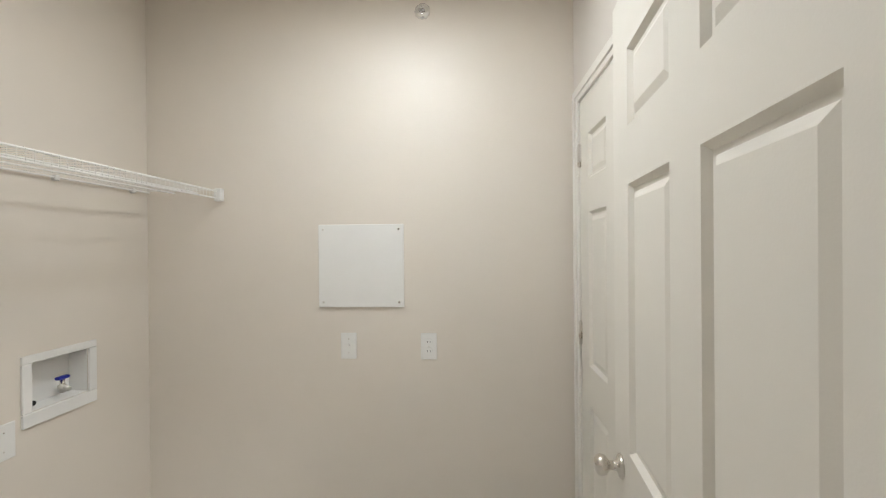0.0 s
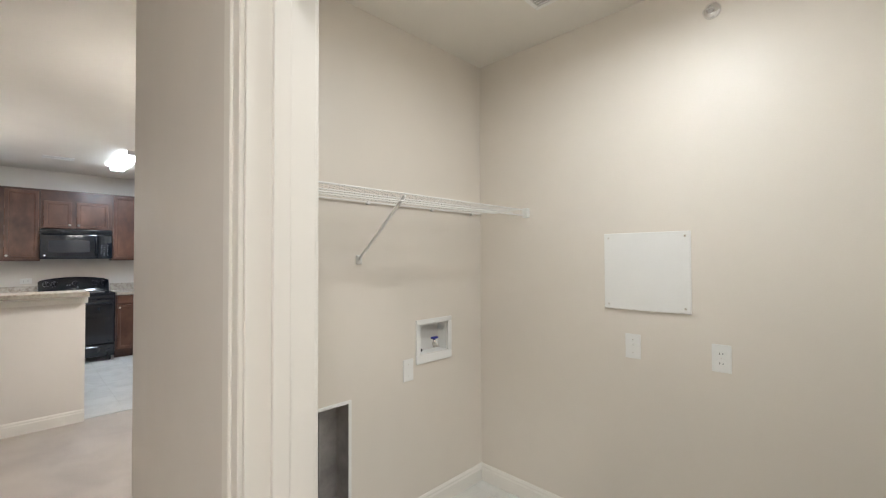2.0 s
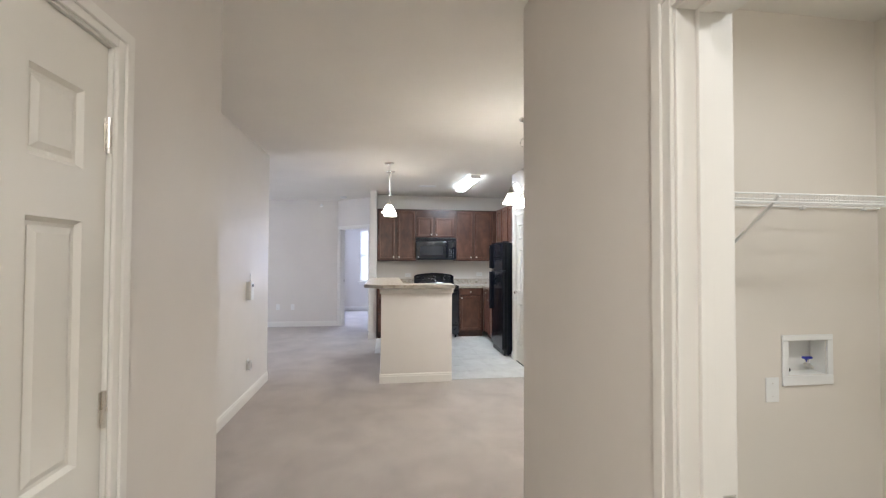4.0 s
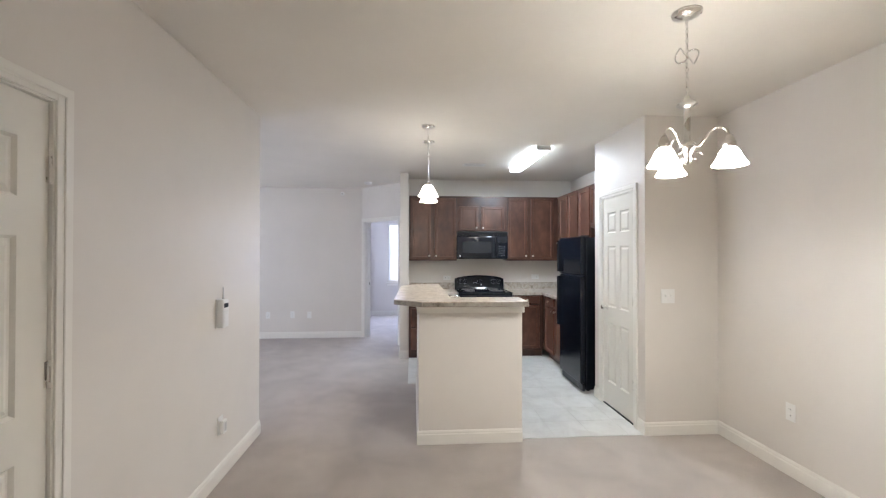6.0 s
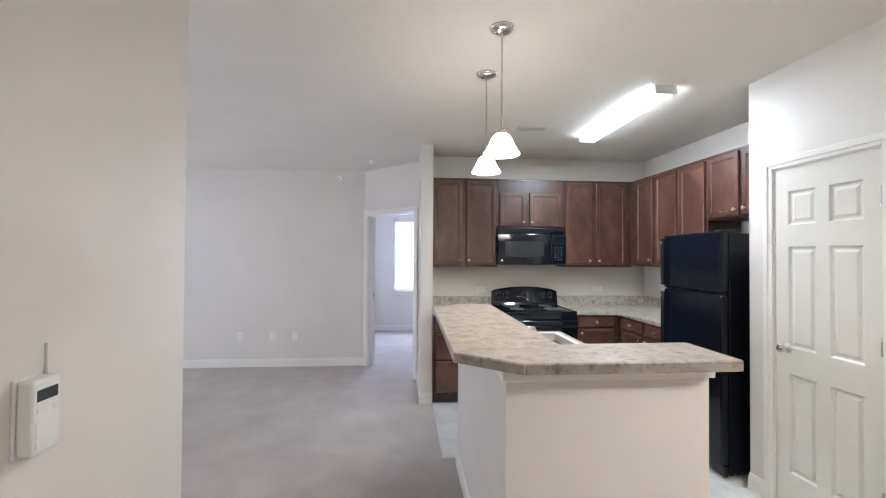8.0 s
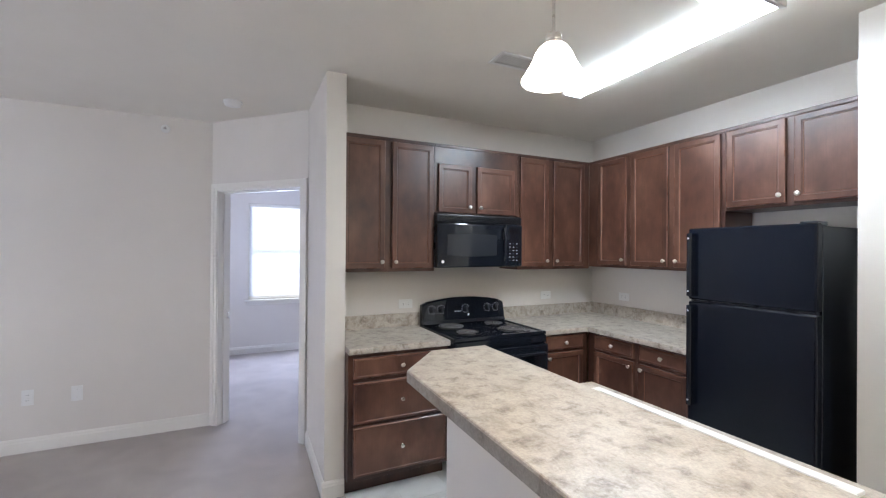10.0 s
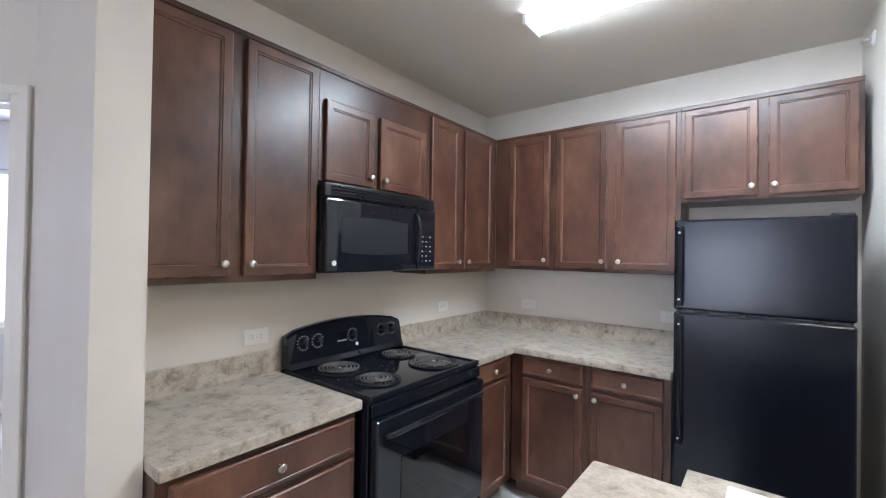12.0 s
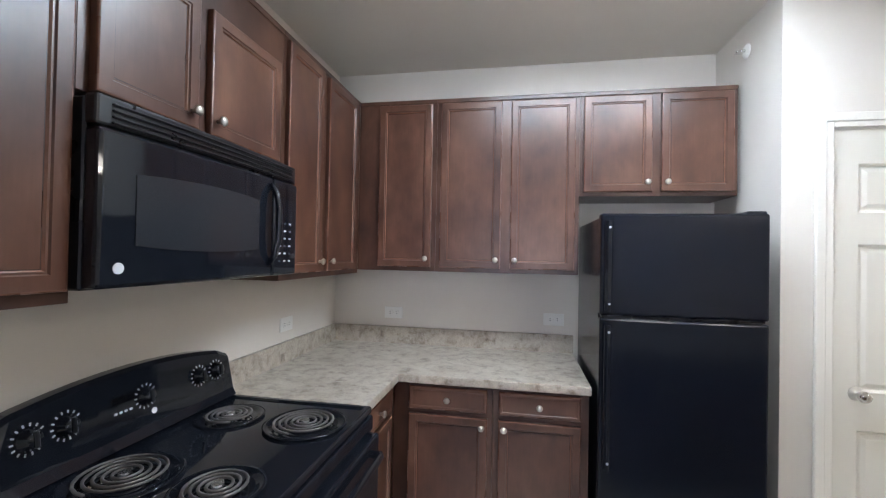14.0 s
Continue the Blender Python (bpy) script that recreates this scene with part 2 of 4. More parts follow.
def add_tube(bm, points, radius, segs=8):
    """A round rod along a line of points."""
    pts = [Vector(p) for p in points]
    rings = []
    side = None
    for i, p in enumerate(pts):
        d = (pts[min(i + 1, len(pts) - 1)] - pts[max(i - 1, 0)]).normalized()
        if side is None:
            side = d.orthogonal().normalized()
        side = (side - d * side.dot(d)).normalized()
        up = d.cross(side)
        rings.append([bm.verts.new(p + radius * (math.cos(2 * math.pi * k / segs) * side + math.sin(2 * math.pi * k / segs) * up)) for k in range(segs)])
    for a, b in zip(rings, rings[1:]):
        for k in range(segs):
            j = (k + 1) % segs
            bm.faces.new((a[k], a[j], b[j], b[k]))
    bm.faces.new(rings[0][::-1])
    bm.faces.new(rings[-1])


def tube(points, radius, segs=8):
    bm = bmesh.new()
    add_tube(bm, points, radius, segs)
    return bm


def add_prism(bm, outline, z0, z1, bevel=0.0):
    lo = [bm.verts.new((x, y, z0)) for x, y in outline]
    hi = [bm.verts.new((x, y, z1)) for x, y in outline]
    n = len(outline)
    fs = [bm.faces.new(lo[::-1]), bm.faces.new(hi)]
    fs += [bm.faces.new((lo[i], lo[(i + 1) % n], hi[(i + 1) % n], hi[i])) for i in range(n)]
    bmesh.ops.recalc_face_normals(bm, faces=fs)
    if bevel:
        bmesh.ops.bevel(bm, geom=list({e for f in fs for e in f.edges}), offset=bevel, segments=2, profile=0.5, affect="EDGES")


def prism(outline, z0, z1, bevel=0.0):
    bm = bmesh.new()
    add_prism(bm, outline, z0, z1, bevel)
    return bm


# ---- structure ----


def wall(name, x0, x1, y0, y1, openings=(), z1=CEIL, label="beige painted drywall wall", finish=WALL):
    """A wall along its longer side, with openings (from, to, sill, head)."""
    bm = bmesh.new()
    along_x = (x1 - x0) >= (y1 - y0)
    a0, a1 = (x0, x1) if along_x else (y0, y1)

    def piece(s, e, lo, hi):
        if e - s > 1e-4 and hi - lo > 1e-4:
            add_box(bm, *((s, e, y0, y1) if along_x else (x0, x1, s, e)), lo, hi)

    at = a0
    for s, e, sill, head in sorted(openings):
        piece(at, s, 0, z1)
        piece(s, e, 0, sill)
        piece(s, e, head, z1)
        at = e
    piece(at, a1, 0, z1)
    return tagged(link(name, bm, finish), label, "wall", "", "structure")


OUT_X0, OUT_X1, OUT_Y0, OUT_Y1 = -11.2, 2.2, -6.2, 1.9
tagged(link("floor", box(OUT_X0, OUT_X1, OUT_Y0, OUT_Y1, -0.12, 0), CARPET), "greige cut-pile carpet with tread marks", "floor", "", "structure")
tagged(link("ceiling", box(OUT_X0, OUT_X1, OUT_Y0, OUT_Y1, CEIL, CEIL + 0.12), CEILING), "flat beige painted ceiling", "ceiling", "", "structure")

HEAD = 2.01
LX0, LX1, LY1 = -1.275, 0.64, 1.614
DOOR_L, DOOR_R = -0.395, 0.505
LAUNDRY_HEAD, HALL_HEAD = 1.985, 1.97
HALL_Y, HALL_X = -1.50, -1.46
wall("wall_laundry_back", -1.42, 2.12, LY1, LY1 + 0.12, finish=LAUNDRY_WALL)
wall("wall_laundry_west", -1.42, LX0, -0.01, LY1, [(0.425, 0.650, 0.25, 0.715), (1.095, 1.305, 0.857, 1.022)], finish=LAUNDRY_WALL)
wall("wall_hall_north", -1.42, 2.0, -0.145, -0.01, [(DOOR_L, DOOR_R, 0, LAUNDRY_HEAD)])
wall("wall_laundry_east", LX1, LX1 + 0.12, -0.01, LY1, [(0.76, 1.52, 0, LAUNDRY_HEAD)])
wall("wall_hall_east", 2.0, 2.12, HALL_Y - 0.12, LY1)
wall("wall_hall_south", HALL_X, 2.0, HALL_Y - 0.12, HALL_Y, [(-0.743, -0.143, 0, HALL_HEAD)])
wall("wall_hall_return", HALL_X, HALL_X + 0.12, -2.12, HALL_Y - 0.12)
wall("wall_thermostat", -4.60, HALL_X + 0.12, -2.24, -2.12, [(-2.64, -1.82, 0, HEAD)])
wall("wall_living_east", -4.60, -4.48, -6.0, -2.24)
wall("wall_living_south", -8.57, -4.48, -6.12, -6.0, [(-6.95, -5.65, 0.45, 2.1)])
wall("wall_living_west", -8.57, -8.45, -6.0, -1.75)
wall("wall_wing", -7.80, -6.95, -1.05, -0.93)
wall("wall_kitchen_west", -7.58, -7.46, -0.93, 1.59)
wall("wall_kitchen_north", -7.58, -5.15, 1.59, 1.71)
wall("wall_pantry_west", -5.27, -5.15, 1.12, 1.59)
wall("wall_pantry_south", -5.27, -4.34, 1.0, 1.12, [(-5.102, -4.495, 0, HEAD)])
wall("wall_pantry_east", -4.46, -4.34, 1.12, 1.74)
wall("wall_dining_north", -4.34, -1.42, 1.62, 1.734)
wall("wall_bedroom_west", -11.12, -11.0, -3.6, 1.72, [(-1.45, -0.25, 0.77, 2.16)])
wall("wall_bedroom_south", -11.0, -8.57, -1.97, -1.85, [(-9.75, -9.0, 0, HEAD)])
wall("wall_bedroom_north", -11.0, -7.58, 1.6, 1.72)

# the diagonal wall between living room and bedroom
DIAG = pose(-8.45, -1.75, 0, 0, 0, 44.6)
DLEN = 0.997


def diagonal_wall():
    bm = bmesh.new()
    for s, e, lo, hi in ((-0.06, 0.055, 0, CEIL), (0.055, 0.937, HEAD, CEIL), (0.937, DLEN + 0.06, 0, CEIL)):
        add_box(bm, s, e, 0, 0.12, lo, hi)
    ob = link("wall_diagonal", bm, WALL)
    ob.matrix_world = DIAG
    tagged(ob, "angled beige wall round the bedroom doorway", "wall", "", "structure")


diagonal_wall()


def add_base(bm, x0, y0, x1, y1, side, h=0.105, t=0.014):
    """A moulded baseboard along a line; side 1: it stands to the left of the way from start to end."""
    d = Vector((x1 - x0, y1 - y0, 0))
    n = Vector((-d.y, d.x, 0)).normalized() * side
    prof = [(0, 0), (t, 0), (t, h - 0.03), (t * 0.72, h - 0.022), (t * 0.72, h - 0.012), (t * 0.3, h), (0, h)]
    ends = []
    for p in (Vector((x0, y0, 0)), Vector((x1, y1, 0))):
        ends.append([bm.verts.new(p + n * a + Vector((0, 0, z))) for a, z in prof])
    k = len(prof)
    fs = [bm.faces.new((ends[0][i], ends[0][(i + 1) % k], ends[1][(i + 1) % k], ends[1][i])) for i in range(k)]
    fs += [bm.faces.new(ends[0]), bm.faces.new(ends[1][::-1])]
    bmesh.ops.recalc_face_normals(bm, faces=fs)


def baseboard(x0, y0, x1, y1, side):
    bm = bmesh.new()
    add_base(bm, x0, y0, x1, y1, side)
    return tagged(link("baseboard", bm, TRIM), "white moulded wooden baseboard", "baseboard", "", "structure")


for run in (
    (LX0, LY1, LX1, LY1, -1), (LX0, 0, LX0, LY1, -1),
    (-1.42, -0.145, -0.475, -0.145, -1), (0.57, -0.145, 2.0, -0.145, -1),
    (HALL_X, HALL_Y, -0.795, HALL_Y, 1), (-0.091, HALL_Y, 2.0, HALL_Y, 1),
    (HALL_X, -2.12, HALL_X, HALL_Y + 0.014, 1), (-4.60, -2.12, -2.705, -2.12, 1), (-1.755, -2.12, HALL_X - 0.014, -2.12, 1),
    (-4.60, -6.0, -4.60, -2.12, 1), (-8.45, -6.0, -8.45, -1.75, -1),
    (-7.74, -1.05, -6.95, -1.05, -1), (-6.95, -1.064, -6.95, -0.93, -1),
    (-5.27, 1.0, -5.155, 1.0, -1), (-4.442, 1.0, -4.34, 1.0, -1), (-4.34, 0.986, -4.34, 1.62, -1), (-4.34, 1.62, -1.42, 1.62, -1),
    (-1.42, -0.159, -1.42, 1.62, 1), (-11.0, -1.85, -11.0, 1.6, -1), (-11.0, -1.85, -9.815, -1.85, 1), (-8.935, -1.85, -8.57, -1.85, 1),
):
    baseboard(*run)


def six_panel(w, h, t=0.035, drop=0.0):
    """A moulded six-panel door leaf: x 0..w, y 0..t, z 0..h, panels on both faces."""
    bm = bmesh.new()
    st, mu = 0.112 * w / 0.76, 0.10 * w / 0.76
    pw = (w - 2 * st - mu) / 2
    xs = [0, st, st + pw, st + pw + mu, w - st, w]
    zs = [0, 0.22] + [z - drop for z in (0.785, 0.935, 1.515, 1.64)] + [h - 0.145, h]
    for face, y in ((0, 0.0), (1, t)):
        grid = [[bm.verts.new((x, y, z)) for z in zs] for x in xs]
        cells = []
        for i in range(5):
            for j in range(7):
                q = (grid[i][j], grid[i + 1][j], grid[i + 1][j + 1], grid[i][j + 1])
                f = bm.faces.new(q if face == 0 else q[::-1])
                if i in (1, 3) and j in (1, 3, 5):
                    cells.append(f)
        bm.normal_update()
        for f in cells:
            bmesh.ops.inset_individual(bm, faces=[f], thickness=0.014, depth=-0.011)
            bmesh.ops.inset_individual(bm, faces=[f], thickness=0.012, depth=0.0)
            bmesh.ops.inset_individual(bm, faces=[f], thickness=0.022, depth=0.007)
    add_edges = ((0, 0, 0, t, 0, h), (w, w, 0, t, 0, h))
    for x, _, ya, yb, za, zb in add_edges:
        q = [bm.verts.new(p) for p in ((x, ya, za), (x, yb, za), (x, yb, zb), (x, ya, zb))]
        bm.faces.new(q if x else q[::-1])
    for z in (0, h):
        q = [bm.verts.new(p) for p in ((0, 0, z), (w, 0, z), (w, t, z), (0, t, z))]
        bm.faces.new(q if z else q[::-1])
    return bm


def door_knob(parent, x, y, z, out):
    """A round satin knob with its rose; out is -1 or 1 along y."""
    m = pose(x, y, z, 90 if out < 0 else -90)
    prof = [(0, 0), (0.026, 0), (0.028, 0.003), (0.024, 0.008), (0.011, 0.012), (0.010, 0.026), (0.014, 0.031), (0.022, 0.037), (0.024, 0.046), (0.021, 0.055), (0.011, 0.060), (0, 0.061)]
    return part("door_knob", lathe(prof, 24, m), NICKEL, parent, "round satin nickel knob", True)


def hinge(parent, x, y, z, out):
    bm = box(x - 0.011, x + 0.011, y - 0.002, y + 0.003, z - 0.044, z + 0.044, 0.001)
    add_tube(bm, [(x, y + out * 0.006, z - 0.047), (x, y + out * 0.006, z + 0.047)], 0.0065, 10)
    return part("hinge", bm, NICKEL, parent, "satin nickel butt hinge")


def casing(name, m, w, depth, head=HEAD, faces=(0, 1), label="white painted door frame with casing"):
    """Jambs, stops and casing of an opening: local x 0..w, wall from y 0 to depth."""
    top = empty(name, m, label, "door frame", "", "structure")
    j, cw, ct = 0.018, 0.058, 0.016
    for nm, b in (("jamb", (0, j, -0.002, depth + 0.002, 0, head)), ("jamb", (w - j, w, -0.002, depth + 0.002, 0, head)), ("head_jamb", (j, w - j, -0.002, depth + 0.002, head - j, head))):
        part(nm, box(*b, 0.0015), TRIM, top)
    for y, s in [((-0.002, -1), (depth + 0.002, 1))[k] for k in faces]:
        for nm, x0, x1, z0, z1 in (("casing", -cw + 0.006, 0.012, 0, head + cw - 0.012), ("casing", w - 0.012, w + cw - 0.006, 0, head + cw - 0.012), ("head_casing", 0.012, w - 0.012, head - 0.012, head + cw - 0.012)):
            bm = bmesh.new()
            a, b = sorted((y, y + s * ct * 0.62))
            add_box(bm, x0, x1, a, b, z0, z1, 0.002)
            a, b = sorted((y + s * ct * 0.5, y + s * ct))
            if nm == "casing":
                o = (x0, x0 + 0.036) if x0 < 0 else (x1 - 0.036, x1)
                add_box(bm, o[0], o[1], a, b, z0, z1, 0.003)
            else:
                add_box(bm, x0 - 0.034, x1 + 0.034, a, b, z1 - 0.036, z1 - 0.0005, 0.003)
            part(nm, bm, TRIM, top)
    return top


def stops(top, w, y, head=HEAD):
    j = 0.018
    for b in ((j, j + 0.011, y, y + 0.034, 0, head - j), (w - j - 0.011, w - j, y, y + 0.034, 0, head - j), (j + 0.011, w - j - 0.011, y, y + 0.034, head - j - 0.011, head - j)):
        part("door_stop", box(*b, 0.0015), TRIM, top)


def door_leaf(name, m, w, label, knob_x, hinge_x, knob_sides=(-1, 1), hinge_side=-1, h=1.98, knob_z=0.93, drop=0.0):
    top = empty(name, m, label, "door", "", "structure")
    part("leaf", six_panel(w, h, drop=drop), DOOR, top)
    for s in knob_sides:
        door_knob(top, knob_x, 0.0 if s < 0 else 0.035, knob_z, s)
    for z in (0.325 - drop, 1.04 - drop, 1.745 - drop):
        hinge(top, hinge_x, 0.0 if hinge_side < 0 else 0.035, z, hinge_side)
    return top


# laundry doorway and its open door
c = casing("door_frame_1", pose(DOOR_L, -0.145, 0), DOOR_R - DOOR_L, 0.135, LAUNDRY_HEAD)
stops(c, DOOR_R - DOOR_L, 0.045, LAUNDRY_HEAD)
part("strike_plate", box(0.0175, 0.0195, 0.102, 0.134, 0.82, 0.88, 0.001), NICKEL, c, "satin nickel strike plate")
door_leaf("door_1", pose(0.494, -0.004, 0.012, 0, 0, 84.3), 0.84, "white six-panel door standing open into the laundry", 0.78, 0.0, (-1, 1), 1, h=1.95, knob_z=0.878)
# closed door in the laundry's side wall
casing("door_frame_2", pose(LX1, 1.52, 0, 0, 0, -90), 0.76, 0.12, LAUNDRY_HEAD, faces=(0,))
door_leaf("door_2", pose(LX1 - 0.003, 1.50, 0.01, 0, 0, -90), 0.72, "closed white six-panel door beside the laundry wall", 0.66, 0.0, (-1,), -1, h=1.955)
# closed door in the hall
casing("door_frame_3", pose(-0.143, HALL_Y, 0, 0, 0, 180), 0.60, 0.12, HALL_HEAD, faces=(0,))
door_leaf("door_3", pose(-0.163, HALL_Y - 0.008, 0.01, 0, 0, 180), 0.56, "closed narrow white six-panel hall door", 0.06, 0.56, (-1,), -1, h=1.94, drop=0.035)
# closed door beside the thermostat wall
casing("door_frame_4", pose(-1.82, -2.12, 0, 0, 0, 180), 0.82, 0.12, faces=(0,))
door_leaf("door_4", pose(-1.84, -2.132, 0.01, 0, 0, 180), 0.78, "closed white six-panel door in the entry wall", 0.06, 0.78, (-1,), -1)
# pantry door
c = casing("door_frame_5", pose(-5.102, 1.0, 0), 0.607, 0.12, faces=(0,))
# No real threshold: a dark strip stands in for the shade under the door.
part("door_gap_shade", box(0.019, 0.588, -0.004, 0.05, 0.0056, 0.014, 0.002), DARK, c, "dark strip painted as shade in the gap under the pantry door")
door_leaf("door_5", pose(-5.082, 1.003, 0.02), 0.567, "closed white six-panel pantry door", 0.078, 0.567, (-1,), -1)
# bedroom doorway, its door folded back out of sight, and the closet door inside
c = casing("door_frame_6", DIAG @ pose(0.055, 0, 0), 0.882, 0.12)
stops(c, 0.882, 0.05)
part("strike_plate", box(0.0175, 0.0195, 0.086, 0.118, 0.90, 0.96, 0.001), NICKEL, c, "satin nickel strike plate")
casing("door_frame_7", pose(-9.0, -1.85, 0, 0, 0, 180), 0.75, 0.12, faces=(0,))
door_leaf("door_7", pose(-9.02, -1.862, 0.01, 0, 0, 180), 0.71, "closed white six-panel bedroom closet door", 0.66, 0.0, (-1,), -1)


def window(name, m, w, z0, z1, label, slats=True):
    """A sash window in an opening: local x 0..w, the room at y < 0, the wall from y 0 to 0.12."""
    top = empty(name, m, label, "window", "", "structure")
    f = 0.045
    zm = (z0 + z1) / 2
    for b in ((0, f, 0.05, 0.11, z0, z1), (w - f, w, 0.05, 0.11, z0, z1), (f, w - f, 0.05, 0.11, z0, z0 + f), (f, w - f, 0.05, 0.11, z1 - f, z1), (f, w - f, 0.055, 0.10, zm - 0.02, zm + 0.02)):
        part("window_frame", box(*b, 0.003), TRIM, top)
    for a, b in ((z0 + f, zm - 0.02), (zm + 0.02, z1 - f)):
        p = part("pane", box(f, w - f, 0.074, 0.078, a, b), GLASS, top)
        p.visible_shadow = False
    part("window_sill", box(-0.05, w + 0.05, -0.05, 0.05, z0 - 0.022, z0 + 0.002, 0.004), TRIM, top)
    part("window_apron", box(-0.02, w + 0.02, -0.012, -0.001, z0 - 0.075, z0 - 0.022, 0.003), TRIM, top)
    if slats:
        part("blind_headrail", box(0.008, w - 0.008, 0.005, 0.042, z1 - 0.04, z1 - 0.004, 0.003), TRIM, top)
        n = int((z1 - z0 - 0.07) / 0.021)
        for i in range(n):
            z = z1 - 0.05 - i * 0.021
            s = part("blind_slat", box(0.01, w - 0.01, -0.0125, 0.0125, -0.0006, 0.0006), BLIND, top)
            s.matrix_local = pose(0, 0.024, z, 62)
        part("blind_bottom_rail", box(0.01, w - 0.01, 0.012, 0.036, z0 + 0.012, z0 + 0.028, 0.003), TRIM, top)
    return top


def backdrop(m, w, h):
    ob = link("backdrop", box(-w / 2, w / 2, 0, 0.02, -h / 2, h / 2), OUTSIDE)
    ob.matrix_world = m
    tagged(ob, "bright overcast daylight outside the window", "backdrop", "", "structure")


OUTSIDE = glow("bright_outdoors", (0.86, 0.92, 1.0), 9.0)
backdrop(pose(-12.2, -0.85, 1.5, 0, 0, 90), 5, 4)
backdrop(pose(-6.5, -7.4, 1.5), 6, 4)
window("window_1", pose(-11.0, -1.45, 0, 0, 0, 90), 1.20, 0.77, 2.16, "bright white sash window with lowered blinds")
window("window_2", pose(-5.65, -6.0, 0, 0, 0, 180), 1.3, 0.45, 2.1, "wide white sash window of the living room", False)

# ---- kitchen cabinets ----
# Local frame of a unit: the front looks to -y, x runs to the right, y = 0 is the face of the carcass.
KX, KY = -7.46, 1.59
UPPER_FACE_X, UPPER_FACE_Y = -7.195, 1.288
BASE_FACE_X, BASE_FACE_Y = -6.88, 0.98


def facing_east(y, z=0.0, x=UPPER_FACE_X):
    return pose(x, y, z, 0, 0, 90)


def facing_south(x, z=0.0, y=UPPER_FACE_Y):
    return pose(x, y, z)


def panel_front(w, h, frame_w=0.052, t=0.02):
    """A cabinet door: frame, stepped bead and a sunk flat panel."""
    bm = bmesh.new()
    add_box(bm, 0, w, -t, 0, 0, h)
    bm.normal_update()
    f = min(bm.faces, key=lambda q: q.normal.y)
    outer = list(f.edges)
    # The outer bevel takes the painted edge highlight.
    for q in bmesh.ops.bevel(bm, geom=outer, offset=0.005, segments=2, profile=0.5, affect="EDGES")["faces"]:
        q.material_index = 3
    bm.normal_update()
    f = max((q for q in bm.faces if q.normal.y < -0.99), key=lambda q: q.calc_area())
    bmesh.ops.inset_individual(bm, faces=[f], thickness=frame_w - 0.012, depth=0.0)
    bmesh.ops.inset_individual(bm, faces=[f], thickness=0.004, depth=-0.004)
    bmesh.ops.inset_individual(bm, faces=[f], thickness=0.006, depth=0.0)
    # The bead takes the painted pale highlight.
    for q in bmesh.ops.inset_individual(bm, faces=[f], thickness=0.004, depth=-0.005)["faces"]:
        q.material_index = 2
    # Innermost ring round the panel is darker than the wood.
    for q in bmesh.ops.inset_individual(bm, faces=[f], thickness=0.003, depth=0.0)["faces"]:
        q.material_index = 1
    f.material_index = 0
    return bm


def drawer_front(w, h, t=0.02):
    bm = bmesh.new()
    add_box(bm, 0, w, -t, 0, 0, h)
    bm.normal_update()
    f = min(bm.faces, key=lambda q: q.normal.y)
    # Bevel faces get the highlight colour, as on the doors.
    for q in bmesh.ops.bevel(bm, geom=list(f.edges), offset=0.007, segments=3, profile=0.4, affect="EDGES")["faces"]:
        q.material_index = 1
    bm.normal_update()
    f = max((q for q in bm.faces if q.normal.y < -0.99), key=lambda q: q.calc_area())
    bmesh.ops.inset_individual(bm, faces=[f], thickness=0.012, depth=0.0)
    bmesh.ops.inset_individual(bm, faces=[f], thickness=0.003, depth=-0.002)
    return bm


KNOB = [(0, 0), (0.0065, 0), (0.0055, 0.006), (0.006, 0.011), (0.012, 0.015), (0.0145, 0.019), (0.0135, 0.0235), (0.008, 0.0265), (0, 0.0275)]


def knob(parent, x, z, y=-0.02):
    return part("knob", lathe(KNOB, 16, pose(x, y, z, 90)), NICKEL, parent, "round satin nickel knob", True)


def hung_door(unit, x0, x1, z0, z1, knob_at=None):
    d = part("door", panel_front(x1 - x0, z1 - z0), WOOD, unit)
    d.data.materials.append(PANEL_GROOVE)
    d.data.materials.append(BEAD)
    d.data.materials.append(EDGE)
    d.location = (x0, -0.001, z0)
    if knob_at:
        kx = (x1 - x0) - 0.024 if knob_at[0] == "r" else 0.024
        kz = 0.045 if knob_at[1] == "b" else (z1 - z0) - 0.034
        knob(d, kx, kz)
    return d


def drawer(unit, x0, x1, z0, z1):
    d = part("drawer_front", drawer_front(x1 - x0, z1 - z0), WOOD, unit)
    d.data.materials.append(EDGE)
    d.location = (x0, -0.001, z0)
    knob(d, (x1 - x0) / 2, (z1 - z0) / 2)
    return d


def upper_cabinet(m, w, z0, z1, doors, label, depth=0.295, top_trim=True):
    top = empty("wall_cabinet", m, label, "cabinet", "wall cabinets")
    bm = box(0, w, 0, depth, z0, z1, 0.001)
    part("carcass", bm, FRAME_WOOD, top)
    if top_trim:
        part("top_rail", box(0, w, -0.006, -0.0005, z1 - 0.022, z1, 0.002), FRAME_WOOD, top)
    for x0, x1, a, b, k in doors:
        hung_door(top, x0, x1, a, b, k)
    return top


UZ0, UZ1 = 1.372, 2.298
D0, D1 = 1.395, UZ1 - 0.03
WZ0, W0 = 1.353, 1.378
upper_cabinet(facing_east(-0.925), 0.70, WZ0, UZ1, [(0.02, 0.317, W0, D1, "rb"), (0.369, 0.684, W0, D1, "lb")], "tall dark cherry wall cabinet beside the wing wall", 0.262)
upper_cabinet(facing_east(-0.2245), 0.7395, 1.785, UZ1, [(0.0255, 0.3075, 1.79, 2.15, "rb"), (0.3535, 0.70, 1.79, 2.15, "lb")], "short dark cherry cabinet above the microwave", 0.262)
